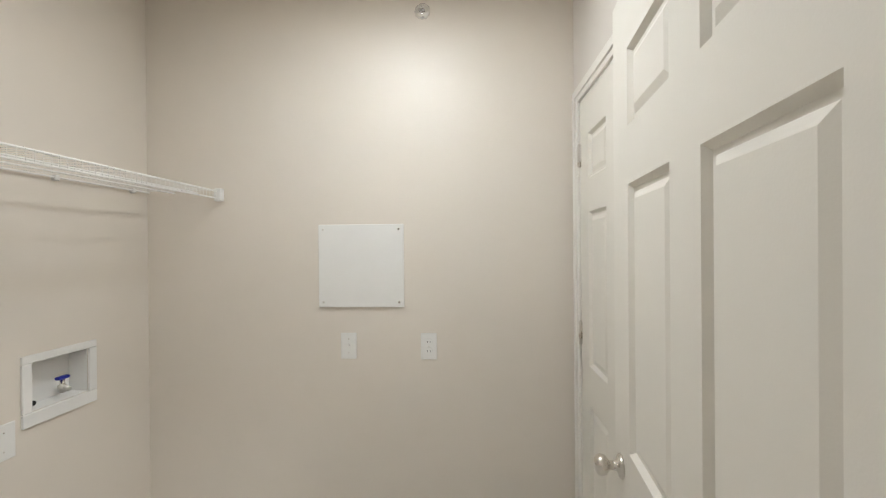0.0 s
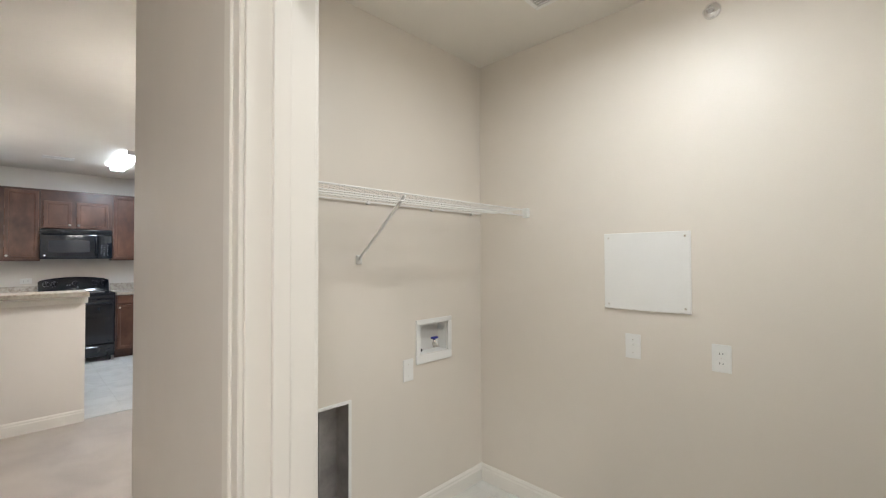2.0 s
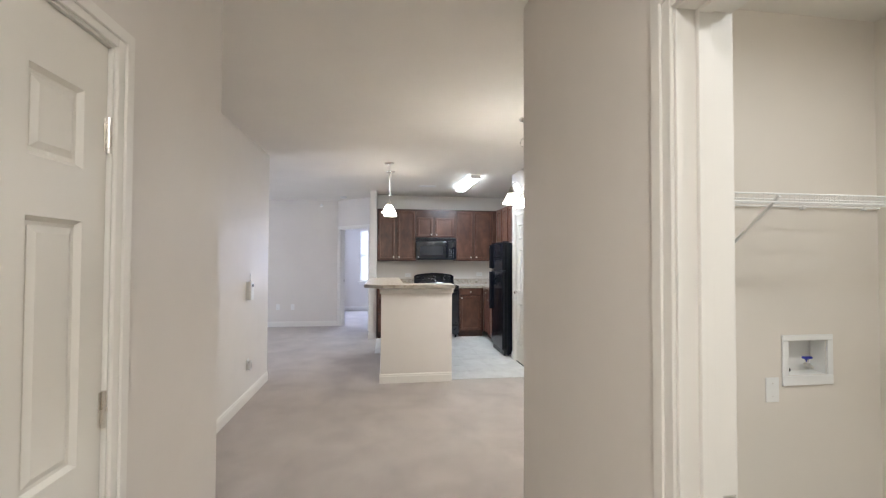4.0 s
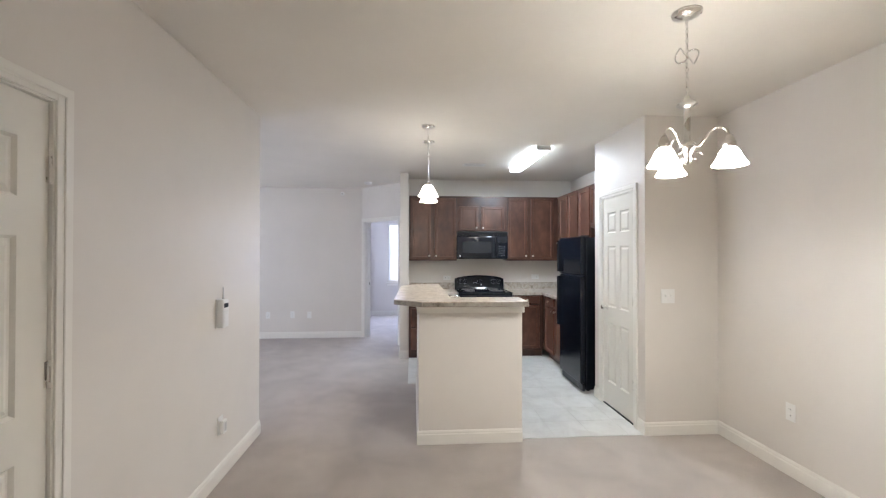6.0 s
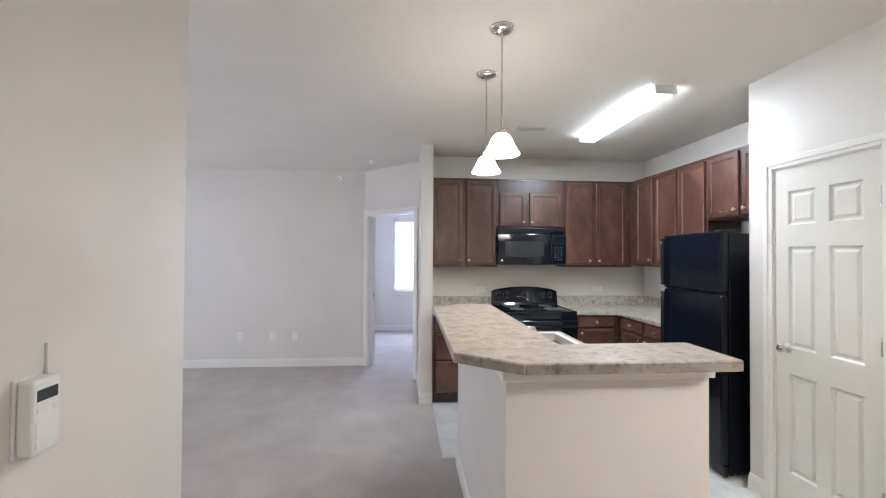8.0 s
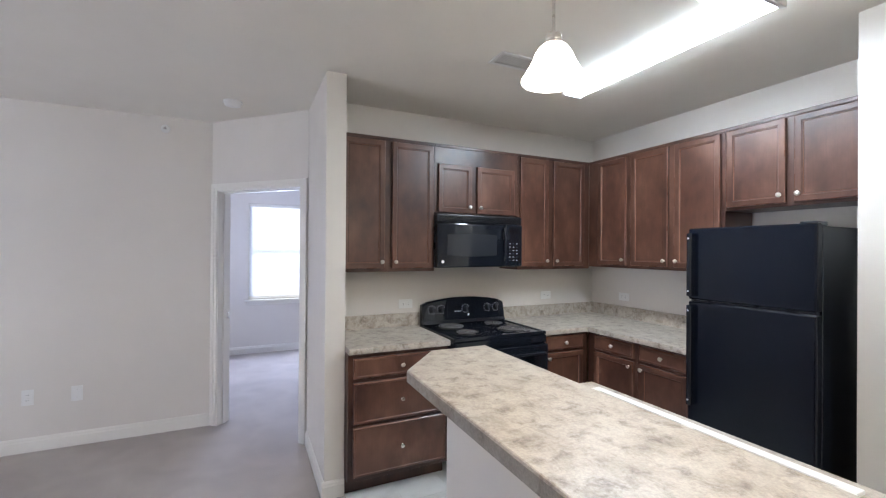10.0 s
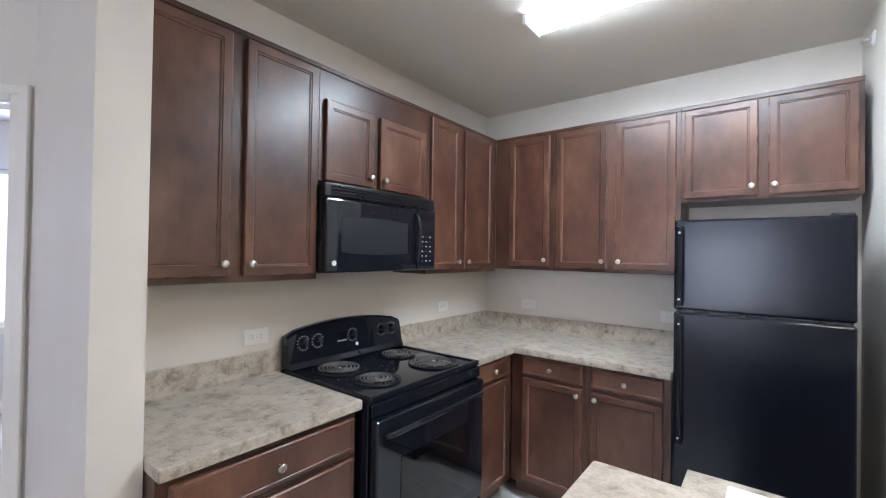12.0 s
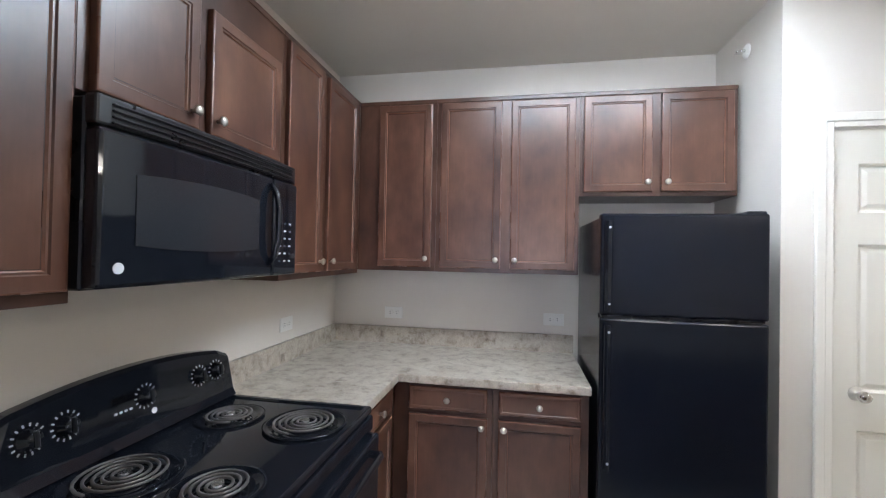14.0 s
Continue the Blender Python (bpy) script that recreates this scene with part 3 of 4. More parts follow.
upper_cabinet(facing_east(0.5155), 0.7735, WZ0, UZ1, [(0.02, 0.305, W0, D1, "rb"), (0.3615, 0.70, W0, D1, "lb")], "dark cherry wall cabinet next to the corner", 0.262)
upper_cabinet(facing_south(-7.1940), 0.4390, UZ0, UZ1, [(0.121, 0.414, D0, D1, "rb")], "dark cherry corner wall cabinet with one door")
upper_cabinet(facing_south(-6.7545), 0.736, UZ0, UZ1, [(0.0245, 0.3445, D0, D1, "rb"), (0.3945, 0.7145, D0, D1, "lb")], "dark cherry two-door wall cabinet beside the fridge")
upper_cabinet(facing_south(-6.018), 0.72, 1.77, UZ1, [(0.018, 0.338, 1.79, 2.27, "rb"), (0.380, 0.70, 1.79, 2.27, "lb")], "short dark cherry cabinet above the fridge")


def base_cabinet(m, w, label, drawers=(), doors=(), depth=0.56, group="base cabinets"):
    top = empty("base_cabinet", m, label, "cabinet", group)
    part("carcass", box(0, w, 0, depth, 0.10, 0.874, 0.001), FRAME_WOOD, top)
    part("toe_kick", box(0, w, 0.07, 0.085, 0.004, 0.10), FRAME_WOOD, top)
    for d in drawers:
        drawer(top, *d)
    for d in doors:
        hung_door(top, *d)
    return top


base_cabinet(facing_east(-0.925, 0, BASE_FACE_X), 0.665, "dark cherry base cabinet with three drawers", [(0.03, 0.645, 0.725, 0.85), (0.03, 0.645, 0.45, 0.70), (0.03, 0.645, 0.13, 0.43)])
base_cabinet(facing_east(0.525, 0, BASE_FACE_X), 0.445, "dark cherry base cabinet beside the range", [(0.02, 0.385, 0.757, 0.862)], [(0.02, 0.385, 0.13, 0.735, "lt")])
base_cabinet(facing_south(-6.878, 0, BASE_FACE_Y), 0.46, "dark cherry corner base cabinet", [(0.078, 0.438, 0.757, 0.862)], [(0.078, 0.438, 0.13, 0.735, "rt")])
base_cabinet(facing_south(-6.417, 0, BASE_FACE_Y), 0.412, "dark cherry base cabinet beside the fridge", [(0.027, 0.377, 0.757, 0.862)], [(0.027, 0.377, 0.13, 0.735, "lt")])

# worktops
CT0, CT1 = 0.876, 0.914
FX, FY = -6.845, 0.945


def worktop(name, outline, z0, z1, label, splash=()):
    top = empty(name, None, label, "worktop")
    part("slab", prism(outline, z0, z1, 0.005), STONE, top)
    for b in splash:
        part("backsplash", box(*b, 0.003, 2), STONE, top)
    return top


worktop("countertop", [(KX, -0.928), (FX, -0.928), (FX, -0.255), (KX, -0.255)], CT0, CT1, "mottled stone-look laminate countertop with a backsplash",
        [(KX + 0.001, KX + 0.02, -0.928, -0.24, CT1 - 0.001, 1.016)])
worktop("countertop", [(KX, 0.53), (FX, 0.53), (FX, FY), (-6.0, FY), (-6.0, KY), (KX, KY)], CT0, CT1, "mottled stone-look laminate corner countertop with backsplash",
        [(KX + 0.001, KX + 0.02, 0.53, KY - 0.001, CT1 - 0.001, 1.016), (KX + 0.0205, -6.0, KY - 0.02, KY - 0.001, CT1 - 0.001, 1.016)])


# ---- range ----
def range_stove():
    w = 0.755
    top = empty("range", pose(-6.83, -0.2425, 0, 0, 0, 90), "black freestanding electric coil range between the counters", "range")
    part("body", box(0, w, 0.0, 0.585, 0.07, 0.895, 0.004), BLACK, top)
    for x in (0.05, w - 0.05):
        for y in (0.06, 0.52):
            part("foot", lathe([(0, 0.005), (0.02, 0.005), (0.02, 0.07), (0, 0.07)], 10, pose(x, y, 0)), SATIN_BLACK, top)
    bm = box(0.0, w, -0.012, 0.60, 0.896, 0.922, 0.006, 2)
    bm.normal_update()
    f = max(bm.faces, key=lambda q: q.calc_area() * (q.normal.z > 0.9))
    bmesh.ops.inset_individual(bm, faces=[f], thickness=0.02, depth=0.0)
    bmesh.ops.inset_individual(bm, faces=[f], thickness=0.008, depth=-0.006)
    part("cooktop", bm, BLACK, top)
    # arched control panel
    n = 14
    bm = bmesh.new()
    front, back = [], []
    ys = (0.535, 0.60)
    for i in range(n + 1):
        u = i / n
        x = 0.004 + u * (w - 0.008)
        z = 1.085 + 0.042 * (1 - (2 * u - 1) ** 2) - (0.012 if i in (0, n) else 0)
        front.append([bm.verts.new((x, ys[0] + dy, zz)) for dy, zz in ((-0.012, 0.925), (0.002, 0.95), (0.026, z - 0.012), (0.036, z))])
        back.append([bm.verts.new((x, ys[1], zz)) for zz in (0.925, z)])
    for i in range(n):
        a, b = front[i], front[i + 1]
        for k in range(3):
            bm.faces.new((a[k], b[k], b[k + 1], a[k + 1]))
        bm.faces.new((a[3], b[3], back[i + 1][1], back[i][1]))
        bm.faces.new((back[i][0], back[i][1], back[i + 1][1], back[i + 1][0]))
    for a, b in ((front[0], back[0]), (front[n], back[n])):
        bm.faces.new((a[0], a[1], a[2], a[3], b[1], b[0]))
    bmesh.ops.recalc_face_normals(bm, faces=bm.faces[:])
    panel = part("control_panel", bm, BLACK, top, "glossy black arched control panel")
    tilt = 82
    for x in (0.085, 0.165, w / 2 + 0.005, w - 0.165, w - 0.085):
        m = pose(x, 0.548, 1.035, tilt)
        kb = bmesh.new()
        add_lathe(kb, [(0, 0), (0.026, 0), (0.026, 0.004), (0.021, 0.007), (0.019, 0.020), (0.016, 0.023), (0, 0.024)], 20, m)
        k = part("control_knob", kb, BLACK, panel, "round black control knob", True)
        part("knob_grip", box(-0.004, 0.004, -0.019, 0.019, 0.018, 0.030, 0.002), SATIN_BLACK, k).matrix_local = m
        ring = bmesh.new()
        for a in range(0, 300, 25):
            r = Matrix.Rotation(radians(a + 30), 4, "Z")
            add_box(ring, 0.029, 0.036, -0.0018, 0.0018, 0.0, 0.0012)
            vs = ring.verts[-8:]
            for v in vs:
                v.co = m @ (r @ v.co)
        part("dial_marks", ring, KEY, panel, "pale grey printed dial marks")
    part("clock_window", box(0.275, 0.345, 0.5455, 0.549, 1.04, 1.062, 0.001), BLACK_GLASS, panel)
    part("badge", lathe([(0, 0), (0.009, 0), (0.009, 0.002), (0, 0.0025)], 14, pose(w / 2 + 0.03, 0.542, 0.985, tilt)), MARK, panel, "small round silver badge")
    bm = bmesh.new()
    for x in (0.285, 0.30, 0.315, 0.33):
        add_box(bm, x, x + 0.008, 0.5445, 0.547, 1.012, 1.018)
    part("button_marks", bm, MARK, panel, "row of small printed button marks")
    # four coil burners
    for x, y, r in ((0.185, 0.15, 0.075), (0.565, 0.14, 0.098), (0.185, 0.40, 0.098), (0.565, 0.405, 0.075)):
        burner = part("drip_pan", lathe([(r + 0.028, 0.919), (r + 0.030, 0.923), (r + 0.022, 0.924), (r + 0.012, 0.918), (r * 0.55, 0.906), (0.02, 0.904), (0, 0.904)], 32, pose(x, y, 0)), BLACK, top, "black enamel drip pan", True)
        pts = []
        turns = 4.5 if r > 0.08 else 3.6
        steps = int(turns * 22)
        for i in range(steps + 1):
            a = 2 * math.pi * turns * i / steps
            rr = 0.018 + (r - 0.018) * i / steps
            pts.append((x + rr * math.cos(a), y + rr * math.sin(a), 0.9285))
        part("coil", tube(pts, 0.0038, 6), COIL, burner, "spiral heating coil", True)
        sp = bmesh.new()
        for a in (30, 150, 270):
            ca, sa = math.cos(radians(a)), math.sin(radians(a))
            add_tube(sp, [(x + 0.01 * ca, y + 0.01 * sa, 0.9225), (x + r * ca, y + r * sa, 0.9225)], 0.0022, 5)
        part("coil_support", sp, STEEL, burner)
        part("coil_centre", lathe([(0, 0.932), (0.013, 0.932), (0.015, 0.926), (0, 0.926)], 14, pose(x, y, 0)), STEEL, burner, "small steel centre disc")
    # oven door
    bm = box(0.006, w - 0.006, -0.045, -0.002, 0.245, 0.835, 0.010, 3)
    d = part("oven_door", bm, BLACK, top, "glossy black oven door")
    part("oven_window", box(0.14, w - 0.14, -0.0475, -0.044, 0.40, 0.66, 0.001), BLACK_GLASS, d, "dark oven door window")
    part("oven_handle", tube([(0.05, -0.046, 0.775), (0.05, -0.062, 0.778), (0.07, -0.071, 0.78), (w - 0.07, -0.071, 0.78), (w - 0.05, -0.062, 0.778), (w - 0.05, -0.046, 0.775)], 0.0125, 10), BLACK, d, "black bar handle", True)
    part("front_strip", box(0.004, w - 0.004, -0.02, -0.002, 0.842, 0.893, 0.006, 2), BLACK, top)
    dr = part("storage_drawer", box(0.006, w - 0.006, -0.038, -0.002, 0.075, 0.232, 0.008, 2), BLACK, top, "black storage drawer")
    part("drawer_lip", box(0.10, w - 0.10, -0.046, -0.036, 0.195, 0.212, 0.004), BLACK, dr)
    return top


range_stove()


# ---- microwave ----
def bowed(bm, w, depth=0.013, n=12):
    """Bends the front of a thing of width w forwards into a shallow arc."""
    for i in range(1, n):
        geom = bm.verts[:] + bm.edges[:] + bm.faces[:]
        bmesh.ops.bisect_plane(bm, geom=geom, plane_co=(w * i / n, 0, 0), plane_no=(1, 0, 0))
    for v in bm.verts:
        if v.co.y < -0.015:
            v.co.y -= depth * (1 - (2 * v.co.x / w - 1) ** 2)
    return bm


def microwave():
    w, h, z = 0.746, 0.395, 1.378
    top = empty("microwave", pose(-7.165, -0.232, z, 0, 0, 90), "black over-the-range microwave under the short cabinet", "microwave")
    part("body", box(0.003, w - 0.003, 0.0, 0.29, 0.0, h - 0.003, 0.005), SATIN_BLACK, top)
    g = part("vent_grille", bowed(box(0.0, w, -0.032, -0.001, h - 0.062, h, 0.006, 2), w), SATIN_BLACK, top)
    for i in range(4):
        part("vent_slat", bowed(box(0.03, w - 0.03, -0.038, -0.030, h - 0.056 + i * 0.0125, h - 0.0505 + i * 0.0125, 0.002), w), SATIN_BLACK, g)
    d = part("door", bowed(box(0.0, w - 0.165, -0.040, -0.001, 0.004, h - 0.066, 0.009, 2), w), BLACK, top, "glossy black microwave door")
    bm = bmesh.new()
    x0, x1, z0, z1 = 0.080, w - 0.245, 0.092, h - 0.150
    out = []
    for i in range(13):
        u = i / 12
        out.append((x0 + (x1 - x0) * u, z1 + 0.010 * (1 - (2 * u - 1) ** 2)))
    for i in range(13):
        u = 1 - i / 12
        out.append((x0 + (x1 - x0) * u, z0 - 0.010 * (1 - (2 * u - 1) ** 2)))
    lo = [bm.verts.new((x, -0.0405, zz)) for x, zz in out]
    hi = [bm.verts.new((x, -0.0418, zz)) for x, zz in out]
    bm.faces.new(hi)
    for i in range(len(out)):
        j = (i + 1) % len(out)
        bm.faces.new((lo[i], lo[j], hi[j], hi[i]))
    bmesh.ops.recalc_face_normals(bm, faces=bm.faces[:])
    part("door_window", bowed(bm, w), MW_GLASS, d, "grey perforated microwave window")
    part("handle", bowed(tube([(w - 0.185, -0.040, 0.045), (w - 0.182, -0.060, 0.075), (w - 0.178, -0.070, 0.13), (w - 0.178, -0.070, 0.22), (w - 0.182, -0.062, 0.275), (w - 0.185, -0.040, 0.305)], 0.010, 10), w), BLACK, d, "curved black door handle", True)
    part("badge", lathe([(0, 0), (0.012, 0), (0.012, 0.002), (0, 0.003)], 16, pose(0.045, -0.0425, 0.045, 90)), MARK, d, "small round silver badge")
    c = part("control_panel", bowed(box(w - 0.162, w, -0.040, -0.001, 0.004, h - 0.066, 0.008, 2), w), BLACK, top, "black control panel with keypad")
    part("display", bowed(box(w - 0.135, w - 0.03, -0.0415, -0.0395, h - 0.125, h - 0.092), w), BLACK_GLASS, c)
    for r in range(6):
        for q in range(3):
            x = w - 0.128 + q * 0.034
            zz = 0.05 + r * 0.026
            part("key", bowed(box(x, x + 0.014, -0.0412, -0.0395, zz, zz + 0.006, 0.0004), w), KEY if (r + q) % 3 else SCREEN, c)
    return top


microwave()


# ---- fridge ----
def fridge():
    x0, x1, y0, h = -5.985, -5.367, 0.94, 1.645
    w = x1 - x0
    top = empty("refrigerator", pose(x0, y0, 0), "black top-freezer refrigerator with a pebbled skin", "refrigerator")
    part("cabinet", box(0.004, w - 0.004, 0.0, 0.60, 0.03, h - 0.012, 0.006, 2), FRIDGE, top)
    part("kick_grille", box(0.01, w - 0.01, -0.03, -0.001, 0.012, 0.085, 0.003), SATIN_BLACK, top)
    for x in (0.06, w - 0.06):
        part("foot", lathe([(0, 0.004), (0.018, 0.004), (0.018, 0.03), (0, 0.03)], 10, pose(x, 0.05, 0)), SATIN_BLACK, top)
    for nm, a, b in (("fridge_door", 0.095, 1.218), ("freezer_door", 1.230, h)):
        d = part(nm, box(0.0, w, -0.058, -0.004, a, b, 0.010, 3), FRIDGE, top)
        za, zb = (0.62, b - 0.02) if nm == "fridge_door" else (a + 0.02, b - 0.03)
        bm = bmesh.new()
        out = [(0.012, -0.056), (0.012, -0.092), (0.022, -0.100), (0.036, -0.098), (0.042, -0.086), (0.042, -0.056)]
        add_prism(bm, out, za, zb, 0.003)
        part("door_handle", bm, BLACK, d, "long glossy black handle with end caps")
        part("handle_screw", lathe([(0, 0), (0.005, 0), (0.005, 0.003), (0, 0.004)], 10, pose(0.028, -0.099, zb - 0.03, 90)), MARK, d)
        part("handle_screw", lathe([(0, 0), (0.005, 0), (0.005, 0.003), (0, 0.004)], 10, pose(0.028, -0.099, za + 0.03, 90)), MARK, d)
    part("hinge_cap", box(w - 0.075, w - 0.005, -0.045, 0.05, h - 0.012, h + 0.010, 0.004), SATIN_BLACK, top)
    part("door_gap_trim", box(0.01, w - 0.01, -0.045, -0.004, 1.2205, 1.2275), SATIN_BLACK, top, "thin dark gasket between the doors")
    return top


fridge()


# ---- island with raised bar ----
def island():
    top = empty("island", pose(0, 0, 0), "painted drywall half-wall island with white trim", "island")
    bm = bmesh.new()
    add_prism(bm, [(-4.305, -0.825), (-4.305, -0.02), (-4.425, -0.02), (-4.425, -0.705), (-5.72, -0.705), (-5.72, -0.825)], 0, 1.068)
    part("half_wall", bm, WALL, top)
    bm = bmesh.new()
    add_base(bm, -4.305, -0.839, -4.305, -0.02, -1)
    add_base(bm, -5.72, -0.825, -4.305, -0.825, -1)
    part("baseboard", bm, TRIM, top)
    for b in ((-4.3045, -4.288, -0.842, -0.004, 1.005, 1.052), (-4.3045, -4.277, -0.849, 0.004, 1.0525, 1.068), (-5.72, -4.3055, -0.841, -0.8255, 1.005, 1.052)):
        part("top_moulding", box(*b, 0.004, 2), TRIM, top)
    return top


island()
BAR = [(-4.145, -0.01), (-4.145, -0.80), (-4.33, -1.018), (-5.665, -1.0), (-5.88, -0.82), (-5.88, -0.57), (-4.45, -0.57), (-4.45, -0.01)]


def bar_top():
    top = worktop("bar_top", BAR, 1.069, 1.11, "mottled stone-look laminate bar top with clipped corners")
    for (ax, ay), (bx, by) in zip(BAR, BAR[1:] + BAR[:1]):
        d = Vector((bx - ax, by - ay, 0))
        m = Matrix.Translation((ax, ay, 0)) @ Matrix.Rotation(math.atan2(d.y, d.x), 4, "Z")
        strip = box(0.003, d.length - 0.003, -0.0016, 0.0016, 1.0715, 1.1045, 0.0005)
        strip.transform(m)
        part("edge_strip", strip, STONE_EDGE, top, "darker brown laminate edge strip")


bar_top()
base_cabinet(pose(-4.43, -0.10, 0, 0, 0, 180), 0.635, "dark cherry island base cabinet under the sink", [], [(0.02, 0.30, 0.13, 0.85, "rt"), (0.32, 0.60, 0.13, 0.85, "lt")])
base_cabinet(pose(-5.066, -0.10, 0, 0, 0, 180), 0.72, "dark cherry island base cabinet with drawers", [(0.02, 0.70, 0.725, 0.85)], [(0.02, 0.35, 0.13, 0.70, "rt"), (0.37, 0.70, 0.13, 0.70, "lt")])


def sink_counter():
    top = empty("sink_counter", None, "lower stone-look laminate counter behind the bar", "worktop")
    bm = bmesh.new()
    X0, X1, Y0, Y1 = -5.80, -4.427, -0.703, -0.055
    sx0, sx1, sy0, sy1 = -5.69, -4.87, -0.61, -0.12
    for b in ((X0, sx0, Y0, Y1), (sx1, X1, Y0, Y1), (sx0, sx1, Y0, sy0), (sx0, sx1, sy1, Y1)):
        add_box(bm, *b, CT0, CT1)
    part("slab", bm, STONE, top)
    return sx0, sx1, sy0, sy1


sx0, sx1, sy0, sy1 = sink_counter()


def sink():
    top = empty("sink", None, "white double-bowl drop-in kitchen sink", "sink")
    bm = bmesh.new()
    xm = (sx0 + sx1) / 2
    for b in ((sx0 - 0.02, sx1 + 0.02, sy0 - 0.02, sy0 + 0.055), (sx0 - 0.02, sx1 + 0.02, sy1 - 0.02, sy1 + 0.02), (sx0 - 0.02, sx0 + 0.02, sy0 + 0.055, sy1 - 0.02), (sx1 - 0.02, sx1 + 0.02, sy0 + 0.055, sy1 - 0.02), (xm - 0.02, xm + 0.02, sy0 + 0.055, sy1 - 0.02)):
        add_box(bm, *b, CT1 - 0.004, CT1 + 0.010, 0.003, 2)
    part("rim", bm, WHITE, top, "raised white sink rim")
    for a, b in ((sx0 + 0.02, xm - 0.02), (xm + 0.02, sx1 - 0.02)):
        q = box(a, b, sy0 + 0.055, sy1 - 0.02, CT1 - 0.17, CT1 + 0.004)
        q.normal_update()
        bmesh.ops.delete(q, geom=[f for f in q.faces if f.normal.z > 0.5], context="FACES")
        part("bowl", q, WHITE, top)
        part("drain", lathe([(0, 0), (0.04, 0), (0.04, 0.004), (0.03, 0.002), (0, 0.002)], 16, pose((a + b) / 2, (sy0 + sy1) / 2, CT1 - 0.169)), CHROME, top)
    return top


sink()


def faucet():
    x, y, z = -5.28, -0.585, CT1 + 0.0105
    top = empty("faucet", pose(x, y, z), "low chrome single-lever kitchen faucet on the sink", "faucet")
    part("base", box(-0.10, 0.10, -0.022, 0.022, 0, 0.012, 0.006, 2), CHROME, top)
    part("post", lathe([(0, 0.012), (0.022, 0.012), (0.020, 0.05), (0.023, 0.075), (0.015, 0.09), (0, 0.093)], 18), CHROME, top, "", True)
    part("spout", tube([(0, 0.0, 0.055), (-0.01, 0.05, 0.085), (-0.02, 0.12, 0.105), (-0.03, 0.18, 0.10), (-0.033, 0.195, 0.075)], 0.011, 10), CHROME, top, "", True)
    part("lever", tube([(0, 0, 0.09), (0.02, -0.01, 0.11), (0.05, -0.01, 0.125)], 0.006, 8), CHROME, top, "", True)


faucet()


# ---- lamps ----
def bell(scale=1.0, rise=0.78):
    """The outline of a bell shade of frosted glass, outside and inside."""
    prof = [(0.020, 0.136), (0.032, 0.133), (0.044, 0.120), (0.054, 0.098), (0.063, 0.070), (0.075, 0.040), (0.087, 0.016), (0.093, 0.004), (0.092, 0.0), (0.089, 0.003), (0.072, 0.040), (0.060, 0.069), (0.051, 0.096), (0.042, 0.115), (0.020, 0.130)]
    return [(r * scale, h * scale * rise) for r, h in prof]


def pendant(x, y, drop_z):
    top = empty("pendant_lamp", pose(x, y, 0), "nickel rod pendant with a frosted bell shade above the bar", "pendant lamp", "pendants above the bar")
    part("canopy", lathe([(0, CEIL), (0.062, CEIL), (0.060, CEIL - 0.010), (0.040, CEIL - 0.022), (0.012, CEIL - 0.026), (0, CEIL - 0.026)], 28), NICKEL, top, "round satin nickel canopy", True)
    part("rod", tube([(0, 0, CEIL - 0.02), (0, 0, drop_z + 0.125)], 0.0048, 8), NICKEL, top)
    part("socket_cup", lathe([(0, 0.131), (0.012, 0.131), (0.021, 0.128), (0.023, 0.124), (0.020, 0.121), (0.024, 0.117), (0.024, 0.112), (0.021, 0.109), (0.025, 0.105), (0.025, 0.099), (0.020, 0.096), (0, 0.096)], 20, pose(0, 0, drop_z)), NICKEL, top, "ringed nickel socket cup", True)
    part("shade", lathe(bell(0.95), 32, pose(0, 0, drop_z)), PENDANT_SHADE, top, "lit frosted white glass bell shade", True)
    bulb("pendant_bulb", (x, y, drop_z + 0.012), 7.0, (1.0, 0.90, 0.77), 0.028)


pendant(-4.765, -0.74, 1.965)
pendant(-5.285, -0.715, 1.98)


